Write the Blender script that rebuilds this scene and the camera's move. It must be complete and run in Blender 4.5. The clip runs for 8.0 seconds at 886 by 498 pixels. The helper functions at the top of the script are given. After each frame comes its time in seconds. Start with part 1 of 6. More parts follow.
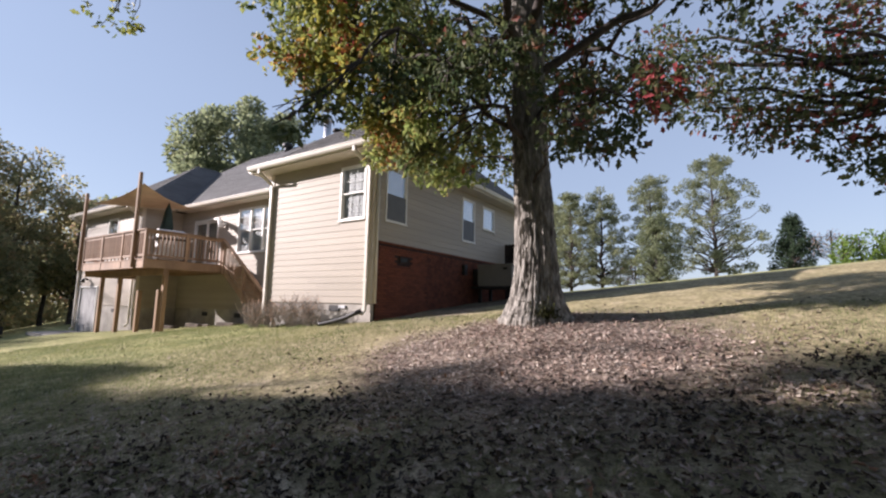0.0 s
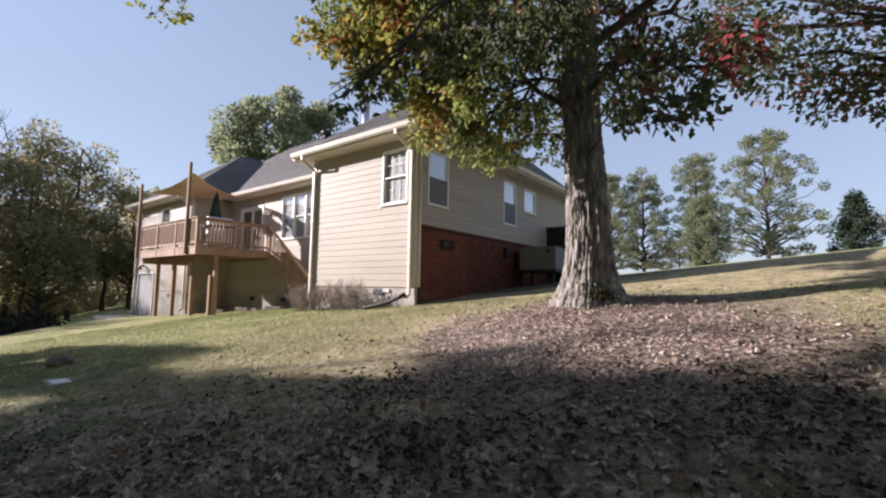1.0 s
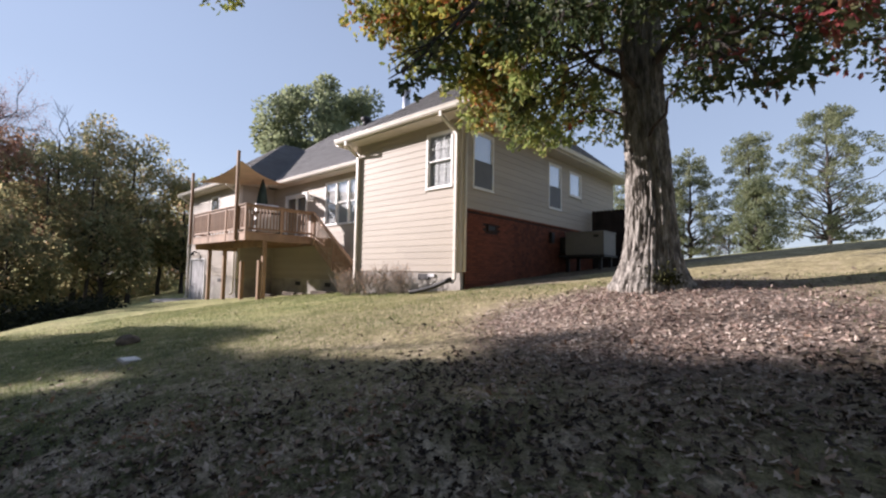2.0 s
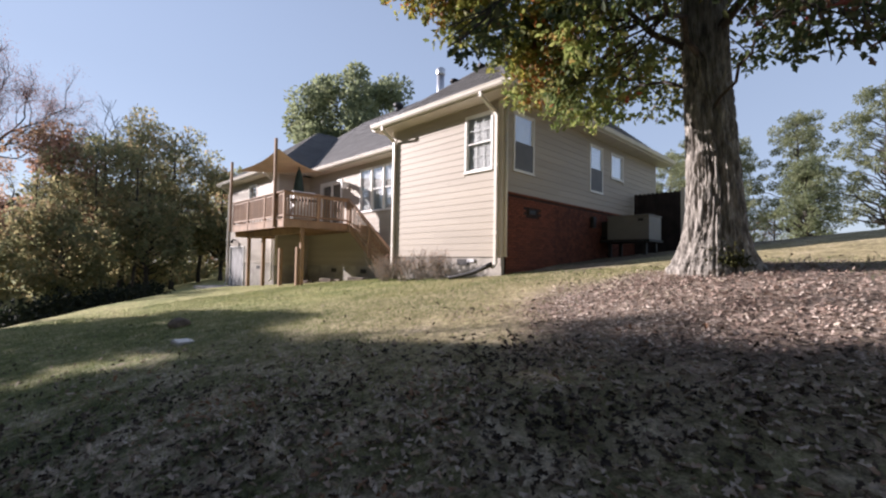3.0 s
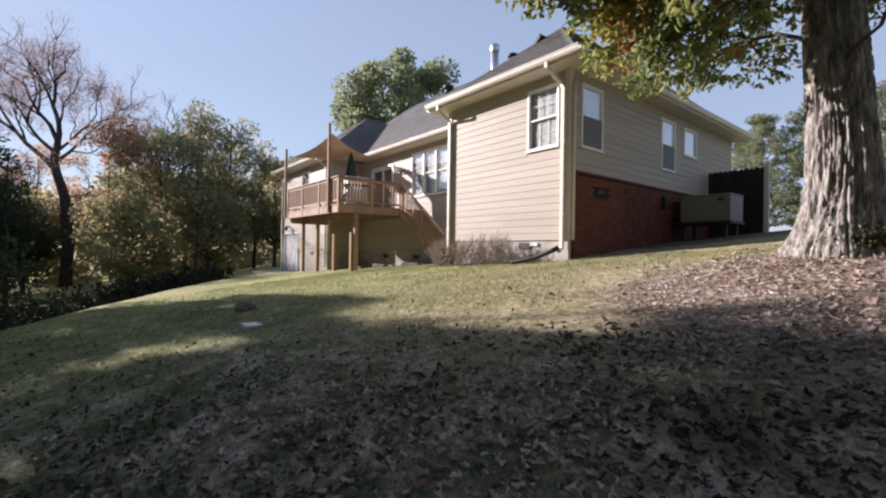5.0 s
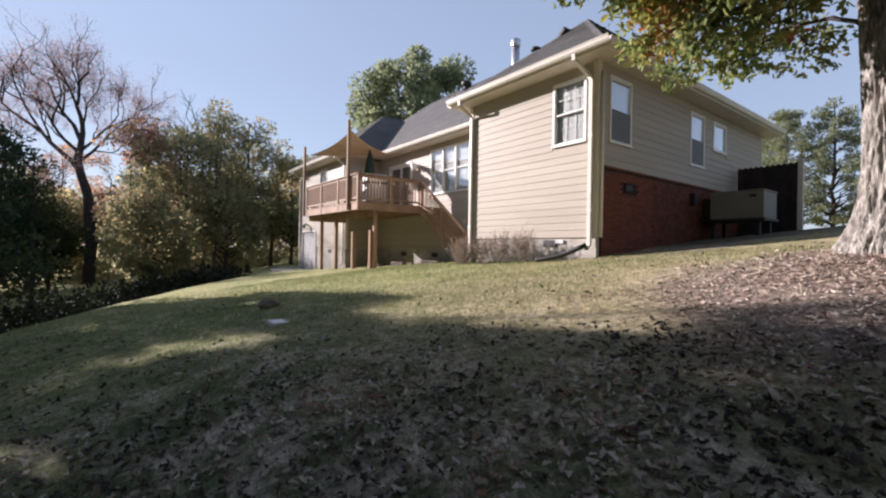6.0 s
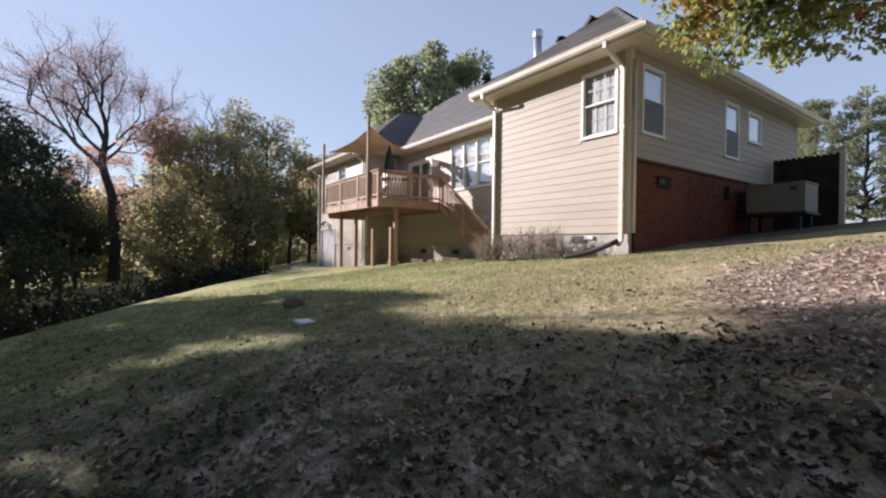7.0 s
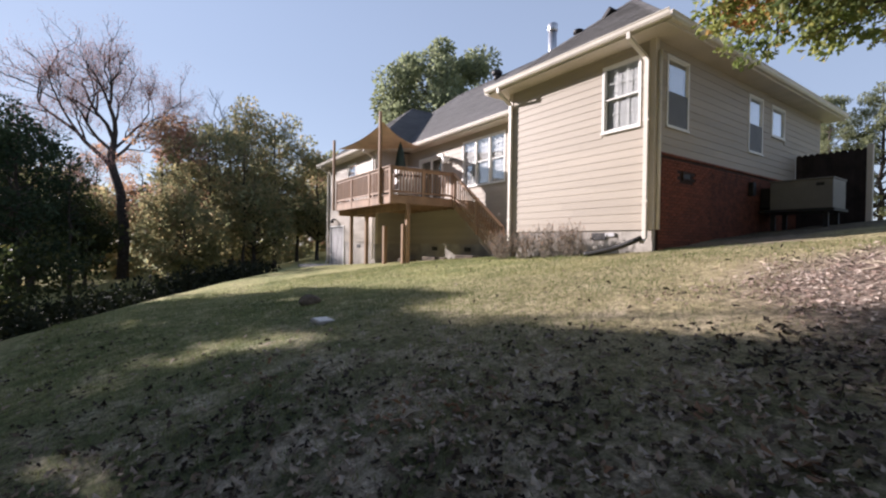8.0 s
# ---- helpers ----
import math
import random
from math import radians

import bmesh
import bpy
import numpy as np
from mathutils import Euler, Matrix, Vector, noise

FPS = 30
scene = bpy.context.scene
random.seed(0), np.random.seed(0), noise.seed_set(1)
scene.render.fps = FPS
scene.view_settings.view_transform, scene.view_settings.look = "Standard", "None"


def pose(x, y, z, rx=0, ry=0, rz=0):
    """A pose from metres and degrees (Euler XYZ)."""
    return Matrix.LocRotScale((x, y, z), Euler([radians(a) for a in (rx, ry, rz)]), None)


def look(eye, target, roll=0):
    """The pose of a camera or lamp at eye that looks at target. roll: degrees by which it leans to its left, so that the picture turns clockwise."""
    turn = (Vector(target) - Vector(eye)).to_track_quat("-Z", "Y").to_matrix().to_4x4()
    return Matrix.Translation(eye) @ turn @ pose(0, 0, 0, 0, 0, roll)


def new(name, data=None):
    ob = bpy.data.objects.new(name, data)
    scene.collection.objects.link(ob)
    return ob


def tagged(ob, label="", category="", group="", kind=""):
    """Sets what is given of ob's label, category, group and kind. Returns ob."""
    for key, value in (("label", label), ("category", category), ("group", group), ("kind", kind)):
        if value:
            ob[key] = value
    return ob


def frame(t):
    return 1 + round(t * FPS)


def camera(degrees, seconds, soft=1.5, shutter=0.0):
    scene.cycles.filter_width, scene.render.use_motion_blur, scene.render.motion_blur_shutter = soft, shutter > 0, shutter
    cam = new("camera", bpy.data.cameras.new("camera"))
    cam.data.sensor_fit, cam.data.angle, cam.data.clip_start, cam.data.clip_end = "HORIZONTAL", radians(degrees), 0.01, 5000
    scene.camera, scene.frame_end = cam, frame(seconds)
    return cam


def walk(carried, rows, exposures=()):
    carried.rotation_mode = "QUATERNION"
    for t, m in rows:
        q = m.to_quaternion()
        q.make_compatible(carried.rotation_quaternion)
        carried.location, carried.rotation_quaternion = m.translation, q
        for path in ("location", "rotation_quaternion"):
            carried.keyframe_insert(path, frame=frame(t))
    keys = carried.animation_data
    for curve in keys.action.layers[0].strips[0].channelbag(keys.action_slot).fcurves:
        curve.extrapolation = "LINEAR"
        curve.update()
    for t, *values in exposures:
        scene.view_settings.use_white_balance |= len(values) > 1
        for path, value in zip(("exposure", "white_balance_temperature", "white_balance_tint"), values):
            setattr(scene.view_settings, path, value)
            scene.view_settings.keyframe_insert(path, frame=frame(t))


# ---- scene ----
cam = camera(91.0, 8.0, soft=2.2)
PATH = [
    (0, (-2.477, -0.411, 1.144), (-3.56, 1.251, 1.395), 1.1),
    (0.5, (-2.622, -0.433, 1.14), (-3.769, 1.192, 1.351), 0.9),
    (1, (-2.75, -0.453, 1.085), (-3.963, 1.127, 1.268), 0.9),
    (1.5, (-2.898, -0.477, 1.06), (-4.177, 1.054, 1.211), 1.0),
    (3, (-3.412, -0.587, 0.934), (-4.843, 0.81, 1.0), 1.0),
    (3.5, (-3.584, -0.594, 0.909), (-5.052, 0.764, 0.948), 0.8),
    (4, (-3.753, -0.599, 0.872), (-5.256, 0.72, 0.895), 0.8),
    (4.5, (-3.9, -0.596, 0.862), (-5.436, 0.685, 0.872), 0.8),
    (6, (-4.354, -0.683, 0.806), (-5.951, 0.521, 0.804), 1.0),
    (6.5, (-4.49, -0.72, 0.792), (-6.108, 0.455, 0.782), 0.9),
    (7, (-4.702, -0.716, 0.801), (-6.339, 0.432, 0.784), 0.7),
    (7.5, (-4.886, -0.773, 0.799), (-6.531, 0.363, 0.776), 0.7),
    (8, (-5.042, -0.808, 0.765), (-6.693, 0.321, 0.74), 0.8),
]
walk(cam, [(t, look(eye, target, roll)) for t, eye, target, roll in PATH], exposures=[(0, 1.10, 6400, 23), (8, 1.10, 6400, 23)])

# ---- world and light ----
SUN_WAY = Vector((0.88 * 0.94, 0.47 * 0.94, -0.342)).normalized()   # the way the sunlight travels
world = bpy.data.worlds.new("world")
scene.world = world
world.use_nodes = True
wn = world.node_tree
sky = wn.nodes.new("ShaderNodeTexSky")
sky.sky_type = 'NISHITA'
sky.sun_disc = False
sky.sun_elevation = math.asin(-SUN_WAY.z)
sky.sun_rotation = math.atan2(-SUN_WAY.x, -SUN_WAY.y)
sky.air_density, sky.dust_density, sky.ozone_density = 1.1, 0.1, 1.6
pale = wn.nodes.new("ShaderNodeHueSaturation")   # thin haze pales the blue
pale.inputs["Saturation"].default_value, pale.inputs["Value"].default_value = 0.76, 0.97
wn.links.new(sky.outputs[0], pale.inputs["Color"])
veil = wn.nodes.new("ShaderNodeMixRGB")   # the even veil of a hazy autumn sky
height, thin = wn.nodes.new("ShaderNodeTexCoord"), wn.nodes.new("ShaderNodeMapRange")
split = wn.nodes.new("ShaderNodeSeparateXYZ")
wn.links.new(height.outputs["Generated"], split.inputs[0])
wn.links.new(split.outputs[2], thin.inputs["Value"])
thin.inputs["From Min"].default_value, thin.inputs["From Max"].default_value = 0.35, 0.95
thin.inputs["To Min"].default_value, thin.inputs["To Max"].default_value = 0.68, 0.15
wn.links.new(thin.outputs[0], veil.inputs[0])
veil.inputs[2].default_value = (2.00, 2.74, 3.62, 1)
wn.links.new(pale.outputs[0], veil.inputs[1])
wn.links.new(veil.outputs[0], wn.nodes["Background"].inputs[0])
wn.nodes["Background"].inputs[1].default_value = 0.090
sun = new("sun", bpy.data.lights.new("sun", 'SUN'))
sun.data.energy, sun.data.angle, sun.data.color = 4.6, radians(0.6), (1.0, 0.95, 0.88)
sun.matrix_world = look((-40, -22, 20), Vector((-40, -22, 20)) + SUN_WAY)


# ---- materials ----
def mat(name, col, rough=0.7, metal=0.0, var=0.12, scale=6.0, fine=60.0, bump=0.3, col2=None, spec=0.4, island=0.0, obj=0.0, stretch=None, trans=0.0):
    """A procedural surface: two scales of noise in colour, fine relief, and optional change from piece to piece."""
    m = bpy.data.materials.new(name)
    m.use_nodes = True
    nt = m.node_tree
    n, l = nt.nodes, nt.links
    b = n["Principled BSDF"]
    b.inputs["Roughness"].default_value, b.inputs["Metallic"].default_value = rough, metal
    b.inputs["Specular IOR Level"].default_value = spec
    tc = n.new("ShaderNodeTexCoord")
    src = tc.outputs["Object"]
    if stretch:
        mp = n.new("ShaderNodeMapping")
        mp.inputs["Scale"].default_value = stretch
        l.new(src, mp.inputs[0])
        src = mp.outputs[0]
    big, small = n.new("ShaderNodeTexNoise"), n.new("ShaderNodeTexNoise")
    big.inputs["Scale"].default_value, big.inputs["Detail"].default_value = scale, 4
    small.inputs["Scale"].default_value, small.inputs["Detail"].default_value = fine, 3
    l.new(src, big.inputs["Vector"]), l.new(src, small.inputs["Vector"])
    ramp = n.new("ShaderNodeValToRGB")
    c2 = col2 or tuple(c * (1 - 2.2 * var) for c in col)
    ramp.color_ramp.elements[0].position, ramp.color_ramp.elements[1].position = 0.35, 0.65
    ramp.color_ramp.elements[0].color, ramp.color_ramp.elements[1].color = (*c2, 1), (*col, 1)
    l.new(big.outputs["Fac"], ramp.inputs[0])
    hsv = n.new("ShaderNodeHueSaturation")
    l.new(ramp.outputs[0], hsv.inputs["Color"])
    val = n.new("ShaderNodeMapRange")
    val.inputs["To Min"].default_value, val.inputs["To Max"].default_value = 1 - var, 1 + var
    val.inputs["From Min"].default_value, val.inputs["From Max"].default_value = 0.3, 0.7
    l.new(small.outputs["Fac"], val.inputs["Value"])
    out = val.outputs[0]
    for amount, node, key in ((island, "ShaderNodeNewGeometry", "Random Per Island"), (obj, "ShaderNodeObjectInfo", "Random")):
        if amount:
            g, mr, mul = n.new(node), n.new("ShaderNodeMapRange"), n.new("ShaderNodeMath")
            mr.inputs["To Min"].default_value, mr.inputs["To Max"].default_value = 1 - amount, 1 + amount
            mul.operation = 'MULTIPLY'
            l.new(g.outputs[key], mr.inputs["Value"]), l.new(out, mul.inputs[0]), l.new(mr.outputs[0], mul.inputs[1])
            out = mul.outputs[0]
    l.new(out, hsv.inputs["Value"])
    l.new(hsv.outputs[0], b.inputs["Base Color"])
    if bump:
        bp = n.new("ShaderNodeBump")
        bp.inputs["Strength"].default_value, bp.inputs["Distance"].default_value = bump, 0.02
        l.new(small.outputs["Fac"], bp.inputs["Height"]), l.new(bp.outputs[0], b.inputs["Normal"])
    return m


def leaf_mat(name, stops, rough=0.55, through_light=0.35, val=0.25):
    """Leaves: a colour for each leaf out of a ramp, and light let through the blade."""
    m = bpy.data.materials.new(name)
    m.use_nodes = True
    nt = m.node_tree
    n, l = nt.nodes, nt.links
    b = n["Principled BSDF"]
    b.inputs["Roughness"].default_value = rough
    b.inputs["Specular IOR Level"].default_value = 0.3
    g, ramp = n.new("ShaderNodeNewGeometry"), n.new("ShaderNodeValToRGB")
    tc, big = n.new("ShaderNodeTexCoord"), n.new("ShaderNodeTexNoise")
    big.inputs["Scale"].default_value, big.inputs["Detail"].default_value = 0.8, 2
    l.new(tc.outputs["Object"], big.inputs["Vector"])
    # the clump's own tone and the leaf's own chance share the choice
    mixn = n.new("ShaderNodeMath")
    mixn.operation = 'MULTIPLY_ADD'
    mixn.inputs[1].default_value = 0.5
    sc = n.new("ShaderNodeMapRange")
    sc.inputs["From Min"].default_value, sc.inputs["From Max"].default_value = 0.3, 0.7
    sc.inputs["To Max"].default_value = 0.5
    l.new(big.outputs["Fac"], sc.inputs["Value"])
    l.new(g.outputs["Random Per Island"], mixn.inputs[0]), l.new(sc.outputs[0], mixn.inputs[2])
    l.new(mixn.outputs[0], ramp.inputs[0])
    els = ramp.color_ramp.elements
    while len(els) < len(stops):
        els.new(0.5)
    for e, (p, c) in zip(els, stops):
        e.position, e.color = p, (*c, 1)
    small = n.new("ShaderNodeTexNoise")
    small.inputs["Scale"].default_value = 25
    l.new(tc.outputs["Object"], small.inputs["Vector"])
    mr, hsv = n.new("ShaderNodeMapRange"), n.new("ShaderNodeHueSaturation")
    mr.inputs["To Min"].default_value, mr.inputs["To Max"].default_value = 1 - val, 1 + val
    l.new(small.outputs["Fac"], mr.inputs["Value"]), l.new(mr.outputs[0], hsv.inputs["Value"])
    l.new(ramp.outputs[0], hsv.inputs["Color"]), l.new(hsv.outputs[0], b.inputs["Base Color"])
    tr, mx = n.new("ShaderNodeBsdfTranslucent"), n.new("ShaderNodeMixShader")
    mx.inputs[0].default_value = through_light
    l.new(hsv.outputs[0], tr.inputs["Color"])
    l.new(b.outputs[0], mx.inputs[1]), l.new(tr.outputs[0], mx.inputs[2])
    l.new(mx.outputs[0], n["Material Output"].inputs["Surface"])
    return m


def glass_mat(name, tint=(0.95, 0.97, 0.98), rough=0.02):
    m = bpy.data.materials.new(name)
    m.use_nodes = True
    nt = m.node_tree
    n, l = nt.nodes, nt.links
    n.remove(n["Principled BSDF"])
    lw, pw, sc = n.new("ShaderNodeLayerWeight"), n.new("ShaderNodeMath"), n.new("ShaderNodeMath")
    tp, gl, mx = n.new("ShaderNodeBsdfTransparent"), n.new("ShaderNodeBsdfGlossy"), n.new("ShaderNodeMixShader")
    lw.inputs[0].default_value = 0.5
    pw.operation, sc.operation = 'POWER', 'MULTIPLY_ADD'
    pw.inputs[1].default_value = 3.0
    sc.inputs[1].default_value, sc.inputs[2].default_value = 0.95, 0.10
    l.new(lw.outputs["Facing"], pw.inputs[0]), l.new(pw.outputs[0], sc.inputs[0]), l.new(sc.outputs[0], mx.inputs[0])
    tp.inputs[0].default_value, gl.inputs[0].default_value = (*tint, 1), (0.95, 0.97, 1, 1)
    gl.inputs[1].default_value = rough
    l.new(tp.outputs[0], mx.inputs[1]), l.new(gl.outputs[0], mx.inputs[2])
    l.new(mx.outputs[0], n["Material Output"].inputs["Surface"])
    return m


SIDING = mat("siding_paint", (0.435, 0.386, 0.323), 0.55, var=0.05, spec=0.18, scale=0.9, fine=45, bump=0.12, obj=0.03, stretch=(0.25, 1, 4))
TRIM = mat("trim_paint", (0.66, 0.59, 0.50), 0.5, var=0.05, scale=2, fine=30, bump=0.05)
WHITE = mat("white_vinyl", (0.80, 0.79, 0.76), 0.45, var=0.03, scale=3, fine=40, bump=0.03)
GUTTER = mat("gutter_paint", (0.72, 0.675, 0.60), 0.4, var=0.06, scale=1.5, fine=20, bump=0.04)
ROOF = mat("asphalt_shingle", (0.15, 0.148, 0.146), 0.9, var=0.07, scale=1.2, fine=40, bump=0.5, island=0.12)
BRICK = mat("red_brick", (0.20, 0.058, 0.028), 0.85, var=0.22, scale=7, fine=70, bump=0.5, obj=0.25, island=0.2)
MORTAR = mat("mortar", (0.05, 0.03, 0.024), 0.95, var=0.15, scale=6, fine=90, bump=0.6)
BLOCK = mat("parged_block", (0.46, 0.43, 0.39), 0.92, var=0.16, scale=1.6, fine=35, bump=0.5)
CEDAR = mat("stained_deck_wood", (0.39, 0.25, 0.165), 0.7, var=0.15, scale=2.5, fine=40, bump=0.3, obj=0.12, stretch=(1, 1, 0.35))
POSTW = mat("treated_post_wood", (0.35, 0.22, 0.13), 0.75, var=0.16, scale=3, fine=40, bump=0.3, obj=0.1, stretch=(1, 1, 0.2))
GREYDOOR = mat("weathered_grey_door", (0.42, 0.42, 0.42), 0.7, var=0.2, scale=3, fine=30, bump=0.3, stretch=(1, 1, 0.25))
DARK = mat("dark_metal", (0.025, 0.025, 0.027), 0.5, var=0.2, scale=5, fine=40, bump=0.1)
STEEL = mat("galvanised_steel", (0.62, 0.63, 0.65), 0.38, metal=0.9, var=0.1, scale=4, fine=30, bump=0.05)
BBQ = mat("stainless_hood", (0.72, 0.71, 0.70), 0.4, metal=0.25, var=0.08, scale=3, fine=40, bump=0.03)
HVAC = mat("grey_beige_cabinet", (0.20, 0.19, 0.175), 0.5, var=0.08, scale=2, fine=30, bump=0.06)
SCREEN = mat("dark_brown_screen", (0.035, 0.024, 0.022), 0.85, var=0.25, scale=3, fine=30, bump=0.3, obj=0.2)
SAIL = mat("tan_shade_cloth", (0.66, 0.50, 0.34), 0.85, var=0.07, scale=2, fine=120, bump=0.15)
GREENCLOTH = mat("dark_green_canvas", (0.035, 0.06, 0.05), 0.9, var=0.15, scale=5, fine=90, bump=0.2)
CONCRETE = mat("concrete", (0.42, 0.40, 0.37), 0.9, var=0.15, scale=2.5, fine=60, bump=0.4)
TIMBER = mat("old_timber", (0.16, 0.125, 0.095), 0.9, var=0.25, scale=4, fine=40, bump=0.5)
BLIND = mat("white_blind", (0.64, 0.64, 0.63), 0.6, var=0.04, scale=4, fine=40, bump=0.02)
SCREENMESH = mat("insect_screen", (0.14, 0.145, 0.155), 0.6, var=0.06, scale=4, fine=200, bump=0.05)
INSIDE = mat("dim_interior", (0.22, 0.21, 0.19), 0.9, var=0.1, scale=2, fine=10, bump=0.0)
BLACKPIPE = mat("black_plastic", (0.02, 0.02, 0.02), 0.45, var=0.15, scale=6, fine=50, bump=0.1)
GLASS = glass_mat("window_glass")
BARK = mat("oak_bark", (0.37, 0.345, 0.31), 0.95, var=0.34, scale=14, fine=45, bump=1.0, col2=(0.10, 0.09, 0.078), stretch=(1, 1, 0.22))
DARKBARK = mat("limb_bark", (0.075, 0.062, 0.054), 0.95, var=0.25, scale=5, fine=40, bump=0.8)
MOSS = mat("moss", (0.10, 0.105, 0.03), 1.0, var=0.3, scale=15, fine=90, bump=0.8)
TWIG = mat("bare_twig", (0.34, 0.295, 0.255), 0.9, var=0.2, scale=8, fine=60, bump=0.2, island=0.3)
STRAW = mat("dry_straw", (0.55, 0.47, 0.36), 0.85, var=0.15, scale=8, fine=60, bump=0.2, island=0.3)

OAKLEAF = leaf_mat("oak_leaves", [(0.15, (0.085, 0.125, 0.05)), (0.40, (0.16, 0.21, 0.08)), (0.56, (0.26, 0.285, 0.10)), (0.73, (0.33, 0.30, 0.09)), (0.83, (0.40, 0.18, 0.07)), (0.95, (0.38, 0.07, 0.065))], through_light=0.55)
# darker copy of the oak leaves: shade inside the crown mixed into the colour
OAKSHADE = leaf_mat("shade_oak_leaves", [(0.15, (0.045, 0.07, 0.032)), (0.45, (0.09, 0.12, 0.05)), (0.64, (0.13, 0.14, 0.06)), (0.77, (0.25, 0.09, 0.06)), (0.92, (0.42, 0.08, 0.09))], through_light=0.5)
# brighter copy of the oak leaves: sunlight added to the autumn colours
OAKSUNLIT = leaf_mat("sunlit_autumn_leaves", [(0.15, (0.10, 0.14, 0.045)), (0.40, (0.19, 0.22, 0.06)), (0.56, (0.31, 0.32, 0.085)), (0.73, (0.42, 0.38, 0.085)), (0.83, (0.48, 0.19, 0.06)), (0.94, (0.40, 0.08, 0.06))], through_light=0.5)
OAKGOLD = leaf_mat("yellow_green_leaves", [(0.15, (0.13, 0.19, 0.06)), (0.45, (0.25, 0.31, 0.095)), (0.68, (0.37, 0.38, 0.125)), (0.82, (0.46, 0.21, 0.08))], through_light=0.55)
# next four leaf colours are lightened to imitate haze over far trees
GREENLEAF = leaf_mat("summer_leaves", [(0.0, (0.15, 0.18, 0.11)), (0.5, (0.23, 0.265, 0.15)), (1.0, (0.36, 0.37, 0.21))], through_light=0.65)
OLIVELEAF = leaf_mat("olive_leaves", [(0.0, (0.17, 0.19, 0.105)), (0.45, (0.32, 0.32, 0.17)), (0.75, (0.47, 0.38, 0.20)), (1.0, (0.50, 0.32, 0.21))], through_light=0.76)
RUSSETLEAF = leaf_mat("russet_leaves", [(0.0, (0.25, 0.20, 0.12)), (0.4, (0.40, 0.27, 0.165)), (0.8, (0.53, 0.30, 0.21)), (1.0, (0.60, 0.39, 0.33))], through_light=0.72)
PINELEAF = leaf_mat("pine_needles", [(0.0, (0.14, 0.165, 0.09)), (0.5, (0.24, 0.265, 0.15)), (1.0, (0.38, 0.385, 0.22))], through_light=0.6)
DARKPINE = leaf_mat("dark_cedar_leaves", [(0.0, (0.018, 0.035, 0.02)), (1.0, (0.045, 0.07, 0.035))], rough=0.95, through_light=0.15)
# dark leaf copy with the shade of the woods put into its colours
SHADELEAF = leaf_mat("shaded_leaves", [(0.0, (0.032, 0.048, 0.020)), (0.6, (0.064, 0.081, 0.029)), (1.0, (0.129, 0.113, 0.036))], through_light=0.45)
# near-black leaves: the bank's shade is carried by the colour
BANKSHADE = leaf_mat("bank_shade_leaves", [(0.0, (0.010, 0.015, 0.009)), (1.0, (0.028, 0.036, 0.018))], rough=0.9, through_light=0.15)
HEDGE = leaf_mat("bright_hedge_leaves", [(0.0, (0.10, 0.17, 0.03)), (1.0, (0.18, 0.26, 0.05))])
LITTER = leaf_mat("fallen_leaves", [(0.22, (0.028, 0.021, 0.017)), (0.43, (0.06, 0.045, 0.035)), (0.53, (0.19, 0.145, 0.11)), (0.64, (0.36, 0.295, 0.235)), (0.76, (0.54, 0.46, 0.38)), (0.86, (0.27, 0.15, 0.09))], rough=0.8, through_light=0.1)
MULCHLEAF = leaf_mat("pale_fallen_leaves", [(0.15, (0.15, 0.105, 0.085)), (0.45, (0.36, 0.26, 0.215)), (0.65, (0.52, 0.42, 0.36)), (0.85, (0.66, 0.57, 0.49))], rough=0.8, through_light=0.1)
PINKLEAF = leaf_mat("thin_pink_leaves", [(0.0, (0.22, 0.13, 0.11)), (1.0, (0.42, 0.27, 0.25))], through_light=0.5)
GRASSBLADE = leaf_mat("grass_blades", [(0.0, (0.075, 0.12, 0.045)), (0.5, (0.21, 0.245, 0.09)), (1.0, (0.43, 0.385, 0.21))], rough=0.6, through_light=0.35)


